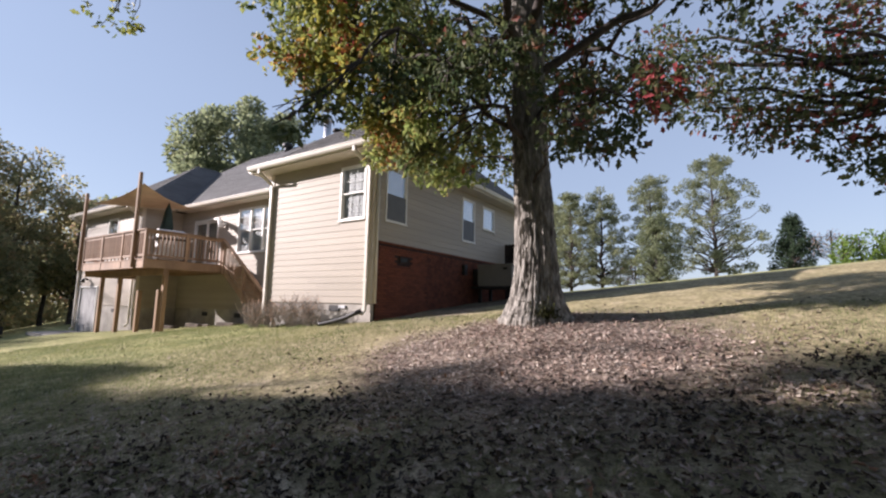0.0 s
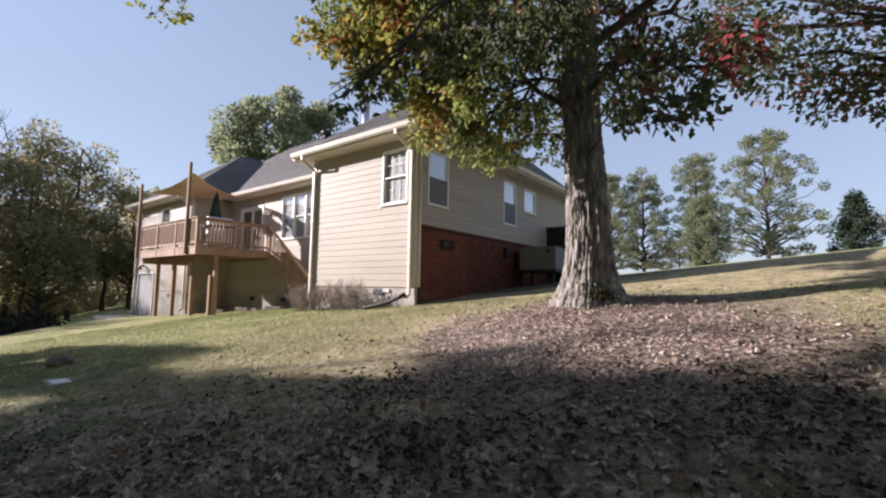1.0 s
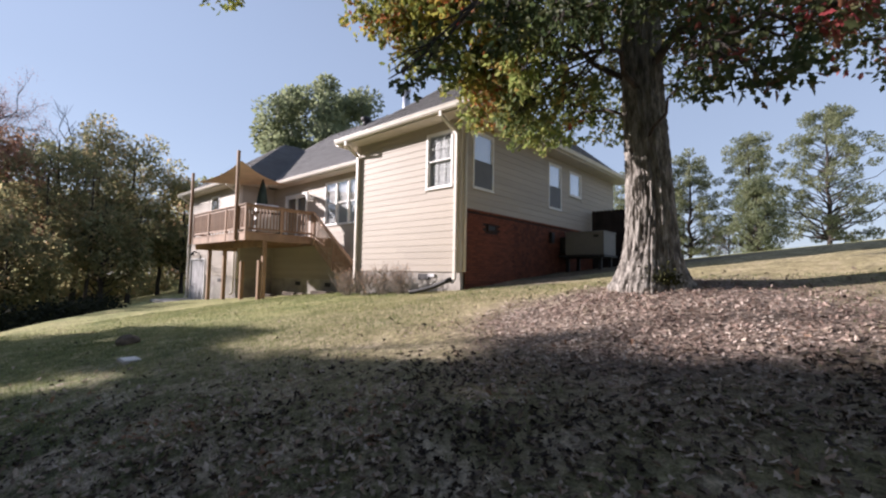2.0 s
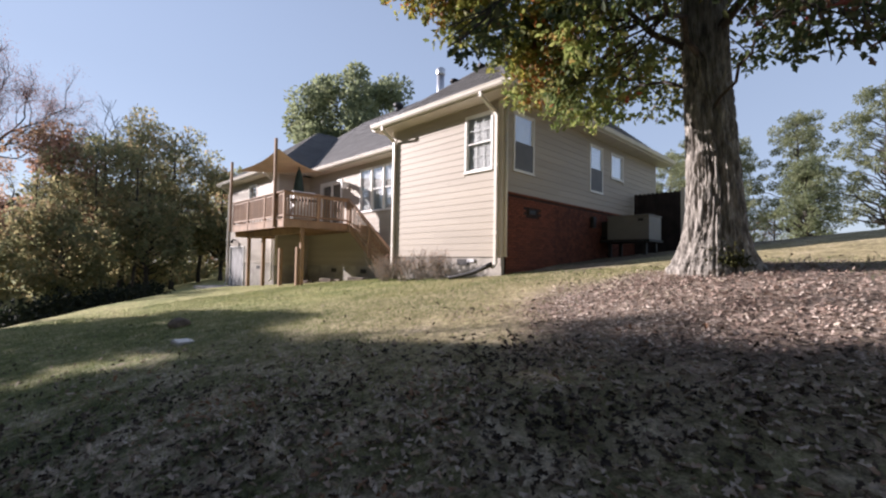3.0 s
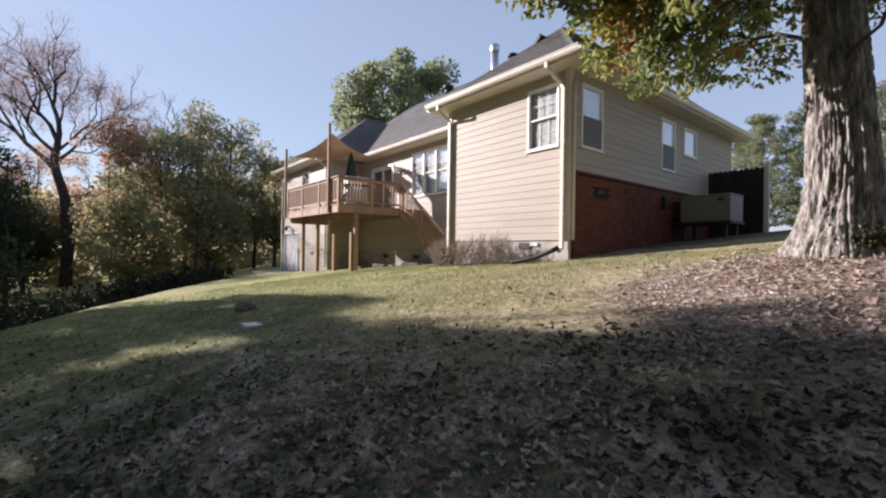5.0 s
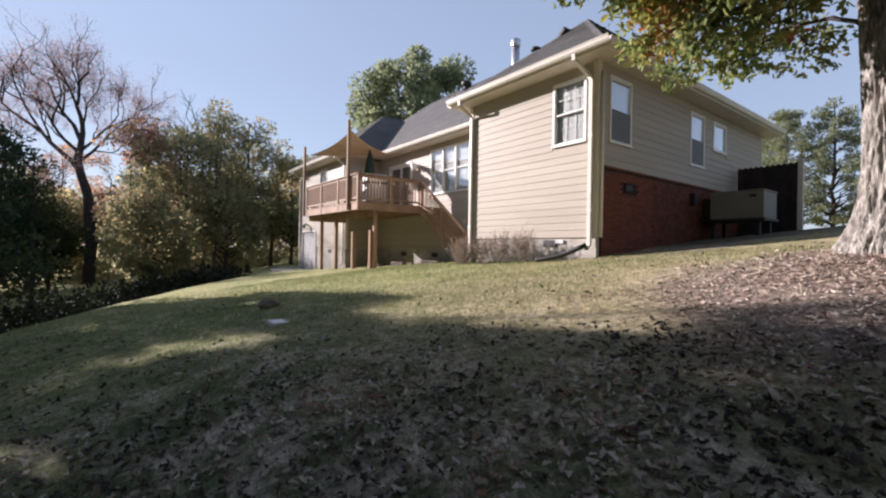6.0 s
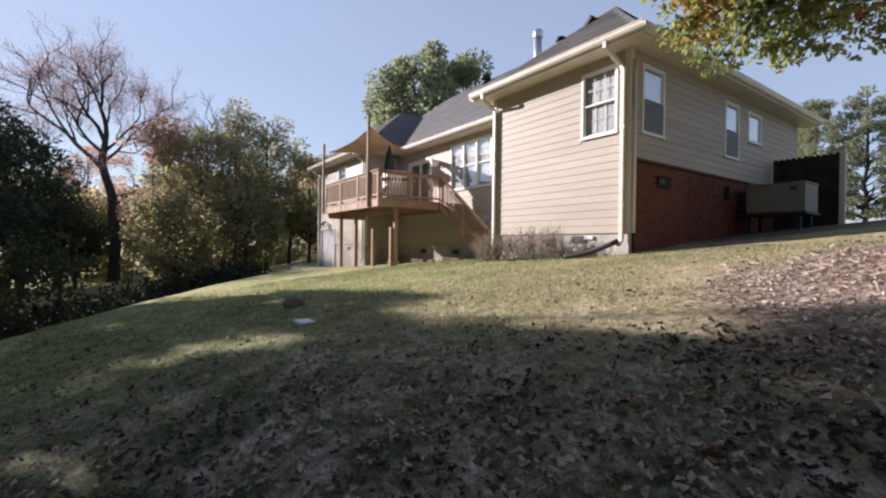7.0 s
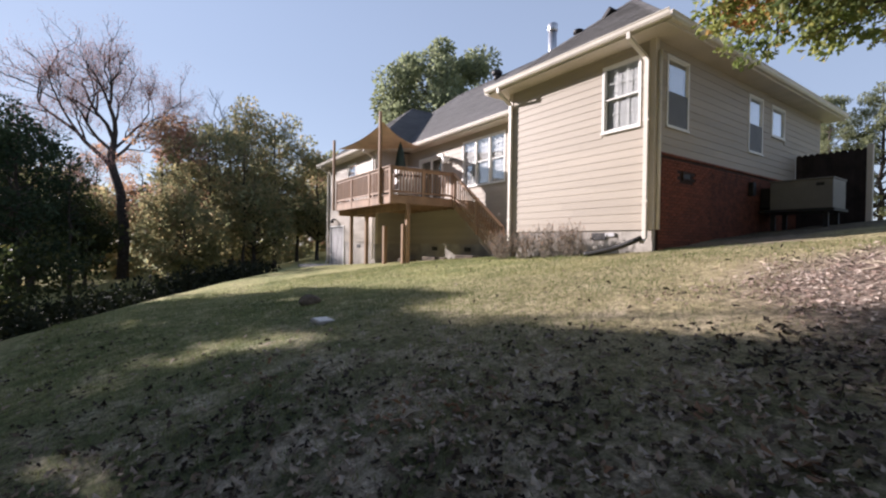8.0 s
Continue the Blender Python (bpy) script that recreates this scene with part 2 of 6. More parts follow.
def ground_mat():
    """Lawn with worn dry patches, and bare earth under leaf fall round the oak."""
    m = bpy.data.materials.new("lawn")
    m.use_nodes = True
    nt = m.node_tree
    n, l = nt.nodes, nt.links
    b = n["Principled BSDF"]
    b.inputs["Roughness"].default_value, b.inputs["Specular IOR Level"].default_value = 0.95, 0.15
    tc = n.new("ShaderNodeTexCoord")

    def noise_at(scale, detail=5, rough=0.6):
        t = n.new("ShaderNodeTexNoise")
        t.inputs["Scale"].default_value, t.inputs["Detail"].default_value, t.inputs["Roughness"].default_value = scale, detail, rough
        l.new(tc.outputs["Object"], t.inputs["Vector"])
        return t.outputs["Fac"]

    def ramp_of(fac, stops):
        r = n.new("ShaderNodeValToRGB")
        e = r.color_ramp.elements
        while len(e) < len(stops):
            e.new(0.5)
        for k, (p, c) in zip(e, stops):
            k.position, k.color = p, (*c, 1)
        l.new(fac, r.inputs[0])
        return r.outputs[0]

    def mixed(fac, a, c):
        mx = n.new("ShaderNodeMixRGB")
        l.new(fac, mx.inputs[0]), l.new(a, mx.inputs[1]), l.new(c, mx.inputs[2])
        return mx.outputs[0]

    def spot(x, y, r0, r1, strength=1.0):
        """1 within r1 of a place, 0 beyond r0, with a ragged border."""
        sub, ln, mr = n.new("ShaderNodeVectorMath"), n.new("ShaderNodeVectorMath"), n.new("ShaderNodeMapRange")
        sub.operation, ln.operation = 'SUBTRACT', 'LENGTH'
        flat = n.new("ShaderNodeVectorMath")
        flat.operation = 'MULTIPLY'
        flat.inputs[1].default_value = (1, 1, 0)
        l.new(tc.outputs["Object"], flat.inputs[0]), l.new(flat.outputs[0], sub.inputs[0])
        sub.inputs[1].default_value = (x, y, 0)
        l.new(sub.outputs[0], ln.inputs[0])
        add = n.new("ShaderNodeMath")
        add.operation = 'MULTIPLY_ADD'
        add.inputs[1].default_value = -2.4
        l.new(noise_at(0.7, 5), add.inputs[0]), l.new(ln.outputs["Value"], add.inputs[2])
        mr.inputs["From Min"].default_value, mr.inputs["From Max"].default_value = r0 - 1.2, r1 - 1.2
        mr.inputs["To Max"].default_value = strength
        l.new(add.outputs[0], mr.inputs["Value"])
        return mr.outputs[0]

    grass = ramp_of(noise_at(1.1, 6), [(0.3, (0.205, 0.235, 0.10)), (0.5, (0.34, 0.335, 0.145)), (0.7, (0.47, 0.415, 0.225))])
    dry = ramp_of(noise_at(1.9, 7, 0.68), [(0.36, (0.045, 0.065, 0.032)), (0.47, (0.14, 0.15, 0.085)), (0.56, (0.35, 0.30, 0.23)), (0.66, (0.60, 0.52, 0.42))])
    earth = ramp_of(noise_at(9, 6, 0.75), [(0.3, (0.13, 0.10, 0.08)), (0.5, (0.26, 0.205, 0.17)), (0.7, (0.44, 0.365, 0.315))])
    # darker, greener copy of grass: shade over the left lawn set in its colour
    shade_grass = ramp_of(noise_at(2.6, 8, 0.75), [(0.36, (0.08, 0.11, 0.045)), (0.48, (0.19, 0.21, 0.095)), (0.58, (0.35, 0.325, 0.18)), (0.68, (0.52, 0.45, 0.30))])
    base = mixed(spot(-11.5, -1.5, 6.5, 3.8, 0.8), grass, shade_grass)
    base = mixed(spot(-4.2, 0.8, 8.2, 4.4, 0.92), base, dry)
    tan = ramp_of(noise_at(2.2, 6, 0.7), [(0.3, (0.26, 0.222, 0.125)), (0.5, (0.40, 0.335, 0.20)), (0.7, (0.54, 0.45, 0.30))])
    base = mixed(spot(-7.8, 5.9, 5.6, 2.4, 0.85), base, tan)
    base = mixed(spot(4.0, 13.0, 15.0, 9.0, 0.85), base, tan)
    base = mixed(spot(-4.7, 5.6, 3.1, 1.8, 0.95), base, earth)
    base = mixed(spot(-9.2, 9.4, 1.9, 0.8, 0.8), base, earth)
    # darker ground beside the brick wall: the house's shade put into the colour
    wall_shade = ramp_of(noise_at(5, 6, 0.7), [(0.3, (0.05, 0.042, 0.034)), (0.5, (0.10, 0.085, 0.066)), (0.7, (0.17, 0.15, 0.11))])
    base = mixed(spot(-9.4, 11.9, 2.4, 1.3, 0.9), base, wall_shade)
    base = mixed(spot(-8.0, 14.6, 4.2, 2.4, 0.85), base, wall_shade)
    rough_, mid = noise_at(11, 4, 0.7), noise_at(42, 5, 0.75)
    av = n.new("ShaderNodeMath")
    av.operation = 'MULTIPLY_ADD'
    av.inputs[1].default_value = 1.0
    l.new(rough_, av.inputs[0]), l.new(mid, av.inputs[2])
    hv = n.new("ShaderNodeMath")
    hv.operation = 'MULTIPLY'
    hv.inputs[1].default_value = 0.5
    l.new(av.outputs[0], hv.inputs[0])
    fine = hv.outputs[0]
    mr, hsv = n.new("ShaderNodeMapRange"), n.new("ShaderNodeHueSaturation")
    mr.inputs["From Min"].default_value, mr.inputs["From Max"].default_value = 0.34, 0.66
    mr.inputs["To Min"].default_value, mr.inputs["To Max"].default_value = 0.15, 2.0
    l.new(fine, mr.inputs["Value"]), l.new(mr.outputs[0], hsv.inputs["Value"]), l.new(base, hsv.inputs["Color"])
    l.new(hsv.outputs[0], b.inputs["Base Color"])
    bp = n.new("ShaderNodeBump")
    bp.inputs["Strength"].default_value, bp.inputs["Distance"].default_value = 1.0, 0.07
    l.new(fine, bp.inputs["Height"]), l.new(bp.outputs[0], b.inputs["Normal"])
    return m


LAWN = ground_mat()


# ---- mesh helpers ----
def box(bm, x0, x1, y0, y1, z0, z1, bevel=0.0):
    v = [bm.verts.new(p) for p in ((x0, y0, z0), (x1, y0, z0), (x1, y1, z0), (x0, y1, z0), (x0, y0, z1), (x1, y0, z1), (x1, y1, z1), (x0, y1, z1))]
    fs = [bm.faces.new([v[i] for i in f]) for f in ((3, 2, 1, 0), (4, 5, 6, 7), (0, 1, 5, 4), (1, 2, 6, 5), (2, 3, 7, 6), (3, 0, 4, 7))]
    if bevel:
        bmesh.ops.bevel(bm, geom=list({e for f in fs for e in f.edges}), offset=bevel, segments=2, profile=0.5, affect='EDGES')
    return bm


def boxes(*rows, bevel=0.0):
    bm = bmesh.new()
    for r in rows:
        box(bm, *r, bevel=bevel)
    return bm


def tube_bm(bm, pts, radii, sides=10, caps=True):
    """A round bar along points."""
    rings = []
    up = Vector((0.13, 0.31, 1)).normalized()
    for i, p in enumerate(pts):
        d = (Vector(pts[min(i + 1, len(pts) - 1)]) - Vector(pts[max(i - 1, 0)])).normalized()
        a = d.cross(up if abs(d.dot(up)) < 0.95 else Vector((1, 0, 0))).normalized()
        c = d.cross(a)
        rings.append([bm.verts.new(Vector(p) + radii[i] * (math.cos(k * math.tau / sides) * a + math.sin(k * math.tau / sides) * c)) for k in range(sides)])
    for r0, r1 in zip(rings, rings[1:]):
        for k in range(sides):
            bm.faces.new((r0[k], r0[(k + 1) % sides], r1[(k + 1) % sides], r1[k])).smooth = sides > 5
    if caps:
        bm.faces.new(rings[0][::-1]), bm.faces.new(rings[-1])
    return bm


def tube(pts, r, sides=10):
    return tube_bm(bmesh.new(), pts, r if isinstance(r, (list, tuple)) else [r] * len(pts), sides)


def prism(pts, y0, y1):
    """An outline in x and z, drawn out along y."""
    bm = bmesh.new()
    a = [bm.verts.new((x, y0, z)) for x, z in pts]
    b = [bm.verts.new((x, y1, z)) for x, z in pts]
    bm.faces.new(a), bm.faces.new(b[::-1])
    for i in range(len(pts)):
        j = (i + 1) % len(pts)
        bm.faces.new((a[j], a[i], b[i], b[j]))
    bmesh.ops.recalc_face_normals(bm, faces=bm.faces)
    return bm


def part(name, bm, material, parent=None, label="", m=None):
    me = bpy.data.meshes.new(name)
    bm.to_mesh(me), bm.free()
    me.materials.append(material)
    ob = new(name, me)
    if parent:
        ob.parent = parent
    if m is not None:
        ob.matrix_basis = m
    if label:
        tagged(ob, label)
    return ob


def share(name, ob, parent, m):
    """One more piece on the mesh of ob."""
    o = new(name, ob.data)
    o.parent, o.matrix_basis = parent, m
    return o


def thing(name, m, label, category, group="", kind=""):
    ob = new(name)
    ob.empty_display_size = 0.2
    ob.matrix_basis = m
    return tagged(ob, label, category, group, kind)


def raw(name, verts, faces, material, parent=None, label="", smooth=False):
    me = bpy.data.meshes.new(name)
    me.from_pydata(verts, [], faces)
    me.materials.append(material)
    if smooth:
        me.shade_smooth()
    ob = new(name, me)
    if parent:
        ob.parent = parent
    if label:
        tagged(ob, label)
    return ob


# ---- ground ----
EDGE = ((-12.0, -9.5), (-17.6, -3.6), (-20.6, -0.2), (-26.5, 5.0), (-34.0, 7.6), (-60.0, 16.0))


def past_edge(x, y):
    """How far a place lies beyond the lawn's border with the woods (negative on the lawn)."""
    best, side = 1e9, -1
    for (ax, ay), (bx, by) in zip(EDGE, EDGE[1:]):
        dx, dy = bx - ax, by - ay
        t = max(0.0, min(1.0, ((x - ax) * dx + (y - ay) * dy) / (dx * dx + dy * dy)))
        px, py = x - ax - t * dx, y - ay - t * dy
        d = math.hypot(px, py)
        if d < best:
            best, side = d, (1 if dx * py - dy * px > 0 else -1)
    return best * side


def ground_z(x, y):
    cx, cy = max(-32.0, min(9.0, x)), max(-9.0, min(14.0, y))
    z = -0.603 + 0.00275 * cx + 0.2695 * cy - 0.00016 * cx * cx + 0.00691 * cx * cy - 0.00462 * cy * cy
    if y > 14:
        z += 0.068 * (min(y, 46) - 14) - 0.05 * max(0, y - 46)
    if x > 9:
        z += 0.06 * (min(x, 40) - 9)
    if y < -9:
        z -= 0.1 * min(-9 - y, 30)
    z += 0.2 * math.exp(-((x + 5.1) ** 2 + (y - 6.5) ** 2) / 2.2)
    d = past_edge(x, y)
    if d > -2:
        z -= 2.6 * (1 - math.exp(-((d + 2) / 7.0) ** 2))
    z += 0.025 * noise.noise((x * 0.8, y * 0.8, 0)) + 0.012 * noise.noise((x * 3.1, y * 3.1, 4))
    return z


def steps(lo, hi, near0, near1, fine, grow):
    out, v, s = [], near0, fine
    while v < near1:
        out.append(v)
        v += fine
    s = fine
    while v < hi:
        out.append(v)
        s *= grow
        v += s
    out.append(hi)
    v, s = near0, fine
    while v > lo:
        s *= grow
        v -= s
        out.append(max(v, lo))
    return sorted(set(out))


def build_ground():
    xs, ys = steps(-900, 900, -22, 6, 0.22, 1.09), steps(-900, 900, -6, 18, 0.22, 1.09)
    verts = [(x, y, ground_z(x, y)) for y in ys for x in xs]
    w = len(xs)
    faces = [(j * w + i, j * w + i + 1, (j + 1) * w + i + 1, (j + 1) * w + i) for j in range(len(ys) - 1) for i in range(w - 1)]
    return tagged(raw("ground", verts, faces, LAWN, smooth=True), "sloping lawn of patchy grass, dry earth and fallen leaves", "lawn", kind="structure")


ground = build_ground()


# ---- house ----
FX, FY = -10.11, 7.95          # the corner of the wing that faces the lawn
WX = -14.45                    # the wing's other corner
MY = 9.85                      # the set-back wall behind the deck
LX, LY, LEND = -23.8, 8.15, -30.2   # the far wing
BACK = 18.2
SOFFIT, GUT = 5.13, 5.28
house = thing("house", pose(0, 0, 0), "tan lap-sided single-storey house with a grey shingle roof", "house")


def span_cuts(u0, u1, z0, z1, holes):
    """The stretches of a course between z0 and z1 that no opening takes."""
    cuts = [(u0, u1)]
    for a, b, c, d in holes:
        if d > z0 + 0.01 and c < z1 - 0.01:
            nxt = []
            for p, q in cuts:
                if b <= p or a >= q:
                    nxt.append((p, q))
                else:
                    if a > p:
                        nxt.append((p, a))
                    if b < q:
                        nxt.append((b, q))
            cuts = nxt
    return [(p, q) for p, q in cuts if q - p > 0.03]


def wall_with_holes(name, m, u0, u1, z0, z1, holes, material, thick=0.2, label=""):
    """A wall in its own frame (x along it, y inward), cut through for its openings."""
    bm = bmesh.new()
    zs = sorted({z0, z1, *[h[2] for h in holes], *[h[3] for h in holes]})
    for a, b in zip(zs, zs[1:]):
        for p, q in span_cuts(u0, u1, a, b, holes):
            box(bm, p, q, 0.0, thick, a, b)
    return part(name, bm, material, house, label, m)


def siding(parent, u0, u1, z0, z1, holes, course=0.178):
    """Lap boards, each a wedge that is thicker at its foot."""
    z = z0
    k = 0
    while z < z1 - 0.02:
        top = min(z + course + 0.02, z1)
        for p, q in span_cuts(u0, u1, z, min(z + course, z1), holes):
            joints = [p, q]
            if q - p > 3.7:
                joints.insert(1, p + 1.2 + (k * 1.37) % (q - p - 2.4))
            for a, b in zip(joints, joints[1:]):
                bm = bmesh.new()
                prof = ((-0.017, z), (-0.004, top), (0.0, top), (0.0, z))
                v = [[bm.verts.new((x, y, zz)) for y, zz in prof] for x in (a + 0.001, b - 0.001)]
                bm.faces.new(v[0]), bm.faces.new(v[1][::-1])
                for i in range(4):
                    j = (i + 1) % 4
                    bm.faces.new((v[0][j], v[0][i], v[1][i], v[1][j]))
                bmesh.ops.recalc_face_normals(bm, faces=bm.faces)
                part("board", bm, SIDING, parent)
        z += course
        k += 1


def window(m, u0, u1, z0, z1, lights=1, grid=(2, 2), blind=0.0, grille=True, screen=False, fixed=False, label="white vinyl double-hung window"):
    """A double-hung window: casing, jambs, two sashes with their bars, panes and blind slats."""
    w = part("window", boxes((u0 - 0.025, u0 + 0.03, -0.03, 0.10, z0 - 0.025, z1 + 0.025), (u1 - 0.03, u1 + 0.025, -0.03, 0.10, z0 - 0.025, z1 + 0.025),
                             (u0 + 0.03, u1 - 0.03, -0.03, 0.10, z1 - 0.03, z1 + 0.025), (u0 + 0.03, u1 - 0.03, -0.03, 0.10, z0 - 0.025, z0 + 0.03)), WHITE, house, label, m)
    part("sill", boxes((u0 - 0.04, u1 + 0.04, -0.055, -0.031, z0 - 0.045, z0 - 0.005), bevel=0.004), WHITE, w)
    span = (u1 - u0 - 0.06) / lights
    zm = (z0 + z1) / 2
    for k in range(lights):
        a, b = u0 + 0.03 + k * span, u0 + 0.03 + (k + 1) * span
        if k:
            part("mullion", boxes((a - 0.035, a + 0.035, -0.04, 0.09, z0 + 0.03, z1 - 0.03)), WHITE, w)
        for s0, s1, y in (((z0 + 0.03, z1 - 0.03, 0.0),) if fixed else ((zm - 0.02, z1 - 0.03, -0.005), (z0 + 0.03, zm + 0.02, 0.03))):
            e = 0.03
            part("sash", boxes((a + 0.002, a + e, y, y + 0.03, s0, s1), (b - e, b - 0.002, y, y + 0.03, s0, s1), (a + e, b - e, y, y + 0.03, s1 - e, s1), (a + e, b - e, y, y + 0.03, s0, s0 + e)), WHITE, w)
            p = part("pane", boxes((a + e, b - e, y + 0.012, y + 0.016, s0 + e, s1 - e)), GLASS, w)
            p.visible_shadow = False
            if grille:
                rows = []
                for i in range(1, grid[0]):
                    x = a + e + i * (b - a - 2 * e) / grid[0]
                    rows.append((x - 0.008, x + 0.008, y + 0.017, y + 0.024, s0 + e, s1 - e))
                for i in range(1, grid[1]):
                    z = s0 + e + i * (s1 - s0 - 2 * e) / grid[1]
                    rows.append((a + e, b - e, y + 0.0245, y + 0.03, z - 0.008, z + 0.008))
                if rows:
                    part("grille", boxes(*rows), WHITE, w)
        if screen:
            part("screen", boxes((a + 0.01, b - 0.01, -0.022, -0.016, z0 + 0.035, zm)), SCREENMESH, w, "dark insect screen over the lower sash")
        if blind:
            zz, rows = z1 - 0.06, []
            while zz > z1 - 0.03 - blind * (z1 - z0 - 0.06):
                rows.append((a + 0.045, b - 0.045, 0.072, 0.09, zz, zz + (0.027 if grille else 0.033)))
                zz -= 0.04
            part("blind", boxes(*rows), BLIND, w, "white horizontal slat blind")
    part("room_behind", boxes((u0, u1, 0.55, 0.56, z0, z1)), INSIDE, w)
    return w


FRONT = pose(0, FY, 0)
RIGHT = pose(FX, 0, 0, 0, 0, 90)
MID = pose(0, MY, 0)
LEFT = pose(0, LY, 0)
RETURN = pose(LX, 0, 0, 0, 0, 90)
WINGSIDE = pose(WX, 0, 0, 0, 0, -90)

# wing that faces the lawn
WA = (-11.33, -10.42, 3.37, 4.85)
w1 = wall_with_holes("wall", FRONT, WX, FX - 0.2, 1.12, SOFFIT, [WA], SIDING)
siding(w1, WX + 0.1, FX - 0.1, 1.12, SOFFIT - 0.02, [(WA[0] - 0.025, WA[1] + 0.025, WA[2] - 0.03, WA[3] + 0.025)])
window(FRONT, *WA, grid=(3, 2), blind=0.98)
part("foundation", boxes((WX, FX, 0.02, 0.3, -0.6, 1.115)), BLOCK, house, "parged grey block foundation", FRONT)
part("crawl_vent", boxes((-11.6, -11.2, -0.006, 0.03, 0.90, 1.06)), DARK, house, "", FRONT)
part("vent_frame", boxes((-11.22, -10.98, -0.02, 0.02, 0.98, 1.06)), STEEL, house, "", FRONT)

# side wall
WB, WC, WD = (8.42, 9.30, 3.37, 4.87), (12.50, 13.36, 3.36, 4.86), (14.02, 14.95, 4.0, 4.85)
BRICK_TOP = 2.76
w2 = wall_with_holes("wall", RIGHT, FY, BACK, BRICK_TOP, SOFFIT, [WB, WC, WD], SIDING)
siding(w2, FY + 0.1, BACK - 0.1, BRICK_TOP + 0.02, SOFFIT - 0.02, [(h[0] - 0.025, h[1] + 0.025, h[2] - 0.03, h[3] + 0.025) for h in (WB, WC, WD)])
for h in (WB, WC):
    window(RIGHT, *h, grille=False, blind=0.98, screen=True)
window(RIGHT, *WD, grille=False, blind=0.98, fixed=True, label="white vinyl single-pane window")
mortar = part("brick_wall", boxes((FY + 0.13, BACK, -0.05, 0.2, -0.4, BRICK_TOP - 0.05)), MORTAR, house, "red brick lower wall", RIGHT)
part("brick_cap", boxes((FY + 0.12, BACK, -0.085, -0.03, BRICK_TOP - 0.05, BRICK_TOP), bevel=0.006), BRICK, house, "", RIGHT)
part("brick_vent", boxes((9.0, 9.42, -0.085, -0.055, 2.24, 2.29), (9.0, 9.42, -0.085, -0.055, 2.39, 2.44), (9.0, 9.05, -0.085, -0.055, 2.29, 2.39), (9.37, 9.42, -0.085, -0.055, 2.29, 2.39)), MORTAR, house, "", RIGHT)
part("vent_hole", boxes((9.05, 9.37, -0.072, -0.056, 2.29, 2.39)), DARK, house, "", RIGHT)

# set-back wall behind the deck
FLOOR = 2.58
TW = (-19.25, -16.75, 3.06, 4.86)
PD = (-22.6, -20.75, FLOOR, 4.62)
w3 = wall_with_holes("wall", MID, LX, WX, 0.75, SOFFIT, [TW, PD], SIDING)
siding(w3, LX + 0.02, WX - 0.02, 0.75, SOFFIT - 0.02, [(TW[0] - 0.025, TW[1] + 0.025, TW[2] - 0.03, TW[3] + 0.025), (PD[0] - 0.06, PD[1] + 0.06, PD[2] - 0.1, PD[3] + 0.06)])
window(MID, *TW, lights=3, grid=(3, 3), blind=0.98, label="white triple window with small panes above")
part("foundation", boxes((LX, WX, 0.02, 0.3, -0.8, 0.745)), BLOCK, house, "shaded grey block foundation", MID)
for u in (-21.3, -18.9):
    part("crawl_vent", boxes((u - 0.2, u + 0.2, -0.004, 0.03, 0.45, 0.62)), DARK, house, "", MID)
pd = part("patio_door", boxes((PD[0] - 0.05, PD[0] + 0.04, -0.05, 0.1, PD[2], PD[3] + 0.05), (PD[1] - 0.04, PD[1] + 0.05, -0.05, 0.1, PD[2], PD[3] + 0.05), (PD[0] + 0.04, PD[1] - 0.04, -0.05, 0.1, PD[3] - 0.04, PD[3] + 0.05)), WHITE, house, "white sliding patio door", MID)
um = (PD[0] + PD[1]) / 2
for a, b, y in ((PD[0] + 0.04, um + 0.04, 0.0), (um - 0.04, PD[1] - 0.04, 0.04)):
    part("door_leaf", boxes((a, a + 0.08, y, y + 0.035, PD[2] + 0.02, PD[3] - 0.04), (b - 0.08, b, y, y + 0.035, PD[2] + 0.02, PD[3] - 0.04), (a + 0.08, b - 0.08, y, y + 0.035, PD[3] - 0.13, PD[3] - 0.04), (a + 0.08, b - 0.08, y, y + 0.035, PD[2] + 0.02, PD[2] + 0.16)), WHITE, pd)
    part("pane", boxes((a + 0.08, b - 0.08, y + 0.014, y + 0.018, PD[2] + 0.16, PD[3] - 0.13)), GLASS, pd).visible_shadow = False
part("room_behind", boxes((PD[0], PD[1], 0.6, 0.61, PD[2], PD[3])), INSIDE, pd)

# side of the wing and return of the far wing
w4 = wall_with_holes("wall", WINGSIDE, -MY, -FY, 1.0, SOFFIT, [], SIDING)
siding(w4, -MY, -FY - 0.1, 1.0, SOFFIT - 0.02, [])
part("foundation", boxes((-MY, -FY - 0.02, 0.02, 0.3, -0.6, 0.995)), BLOCK, house, "", WINGSIDE)
w5 = wall_with_holes("wall", RETURN, LY, MY, 0.72, SOFFIT, [], SIDING)
siding(w5, LY + 0.1, MY, 0.72, SOFFIT - 0.02, [])
part("foundation", boxes((LY, MY, 0.02, 0.3, -0.9, 0.715)), BLOCK, house, "", RETURN)

# far wing
LW = (-27.2, -26.2, 3.45, 4.85)
GD = (-29.75, -27.75, -0.56, 1.62)
w6 = wall_with_holes("wall", LEFT, LEND, LX - 0.2, 0.8, SOFFIT, [LW, (GD[0], GD[1], 0.8, GD[3])], SIDING)
siding(w6, LEND + 0.1, LX - 0.1, 0.8, SOFFIT - 0.02, [(LW[0] - 0.025, LW[1] + 0.025, LW[2] - 0.03, LW[3] + 0.025), (GD[0] - 0.08, GD[1] + 0.08, 0.7, GD[3] + 0.08)])
window(LEFT, *LW, grid=(2, 2))
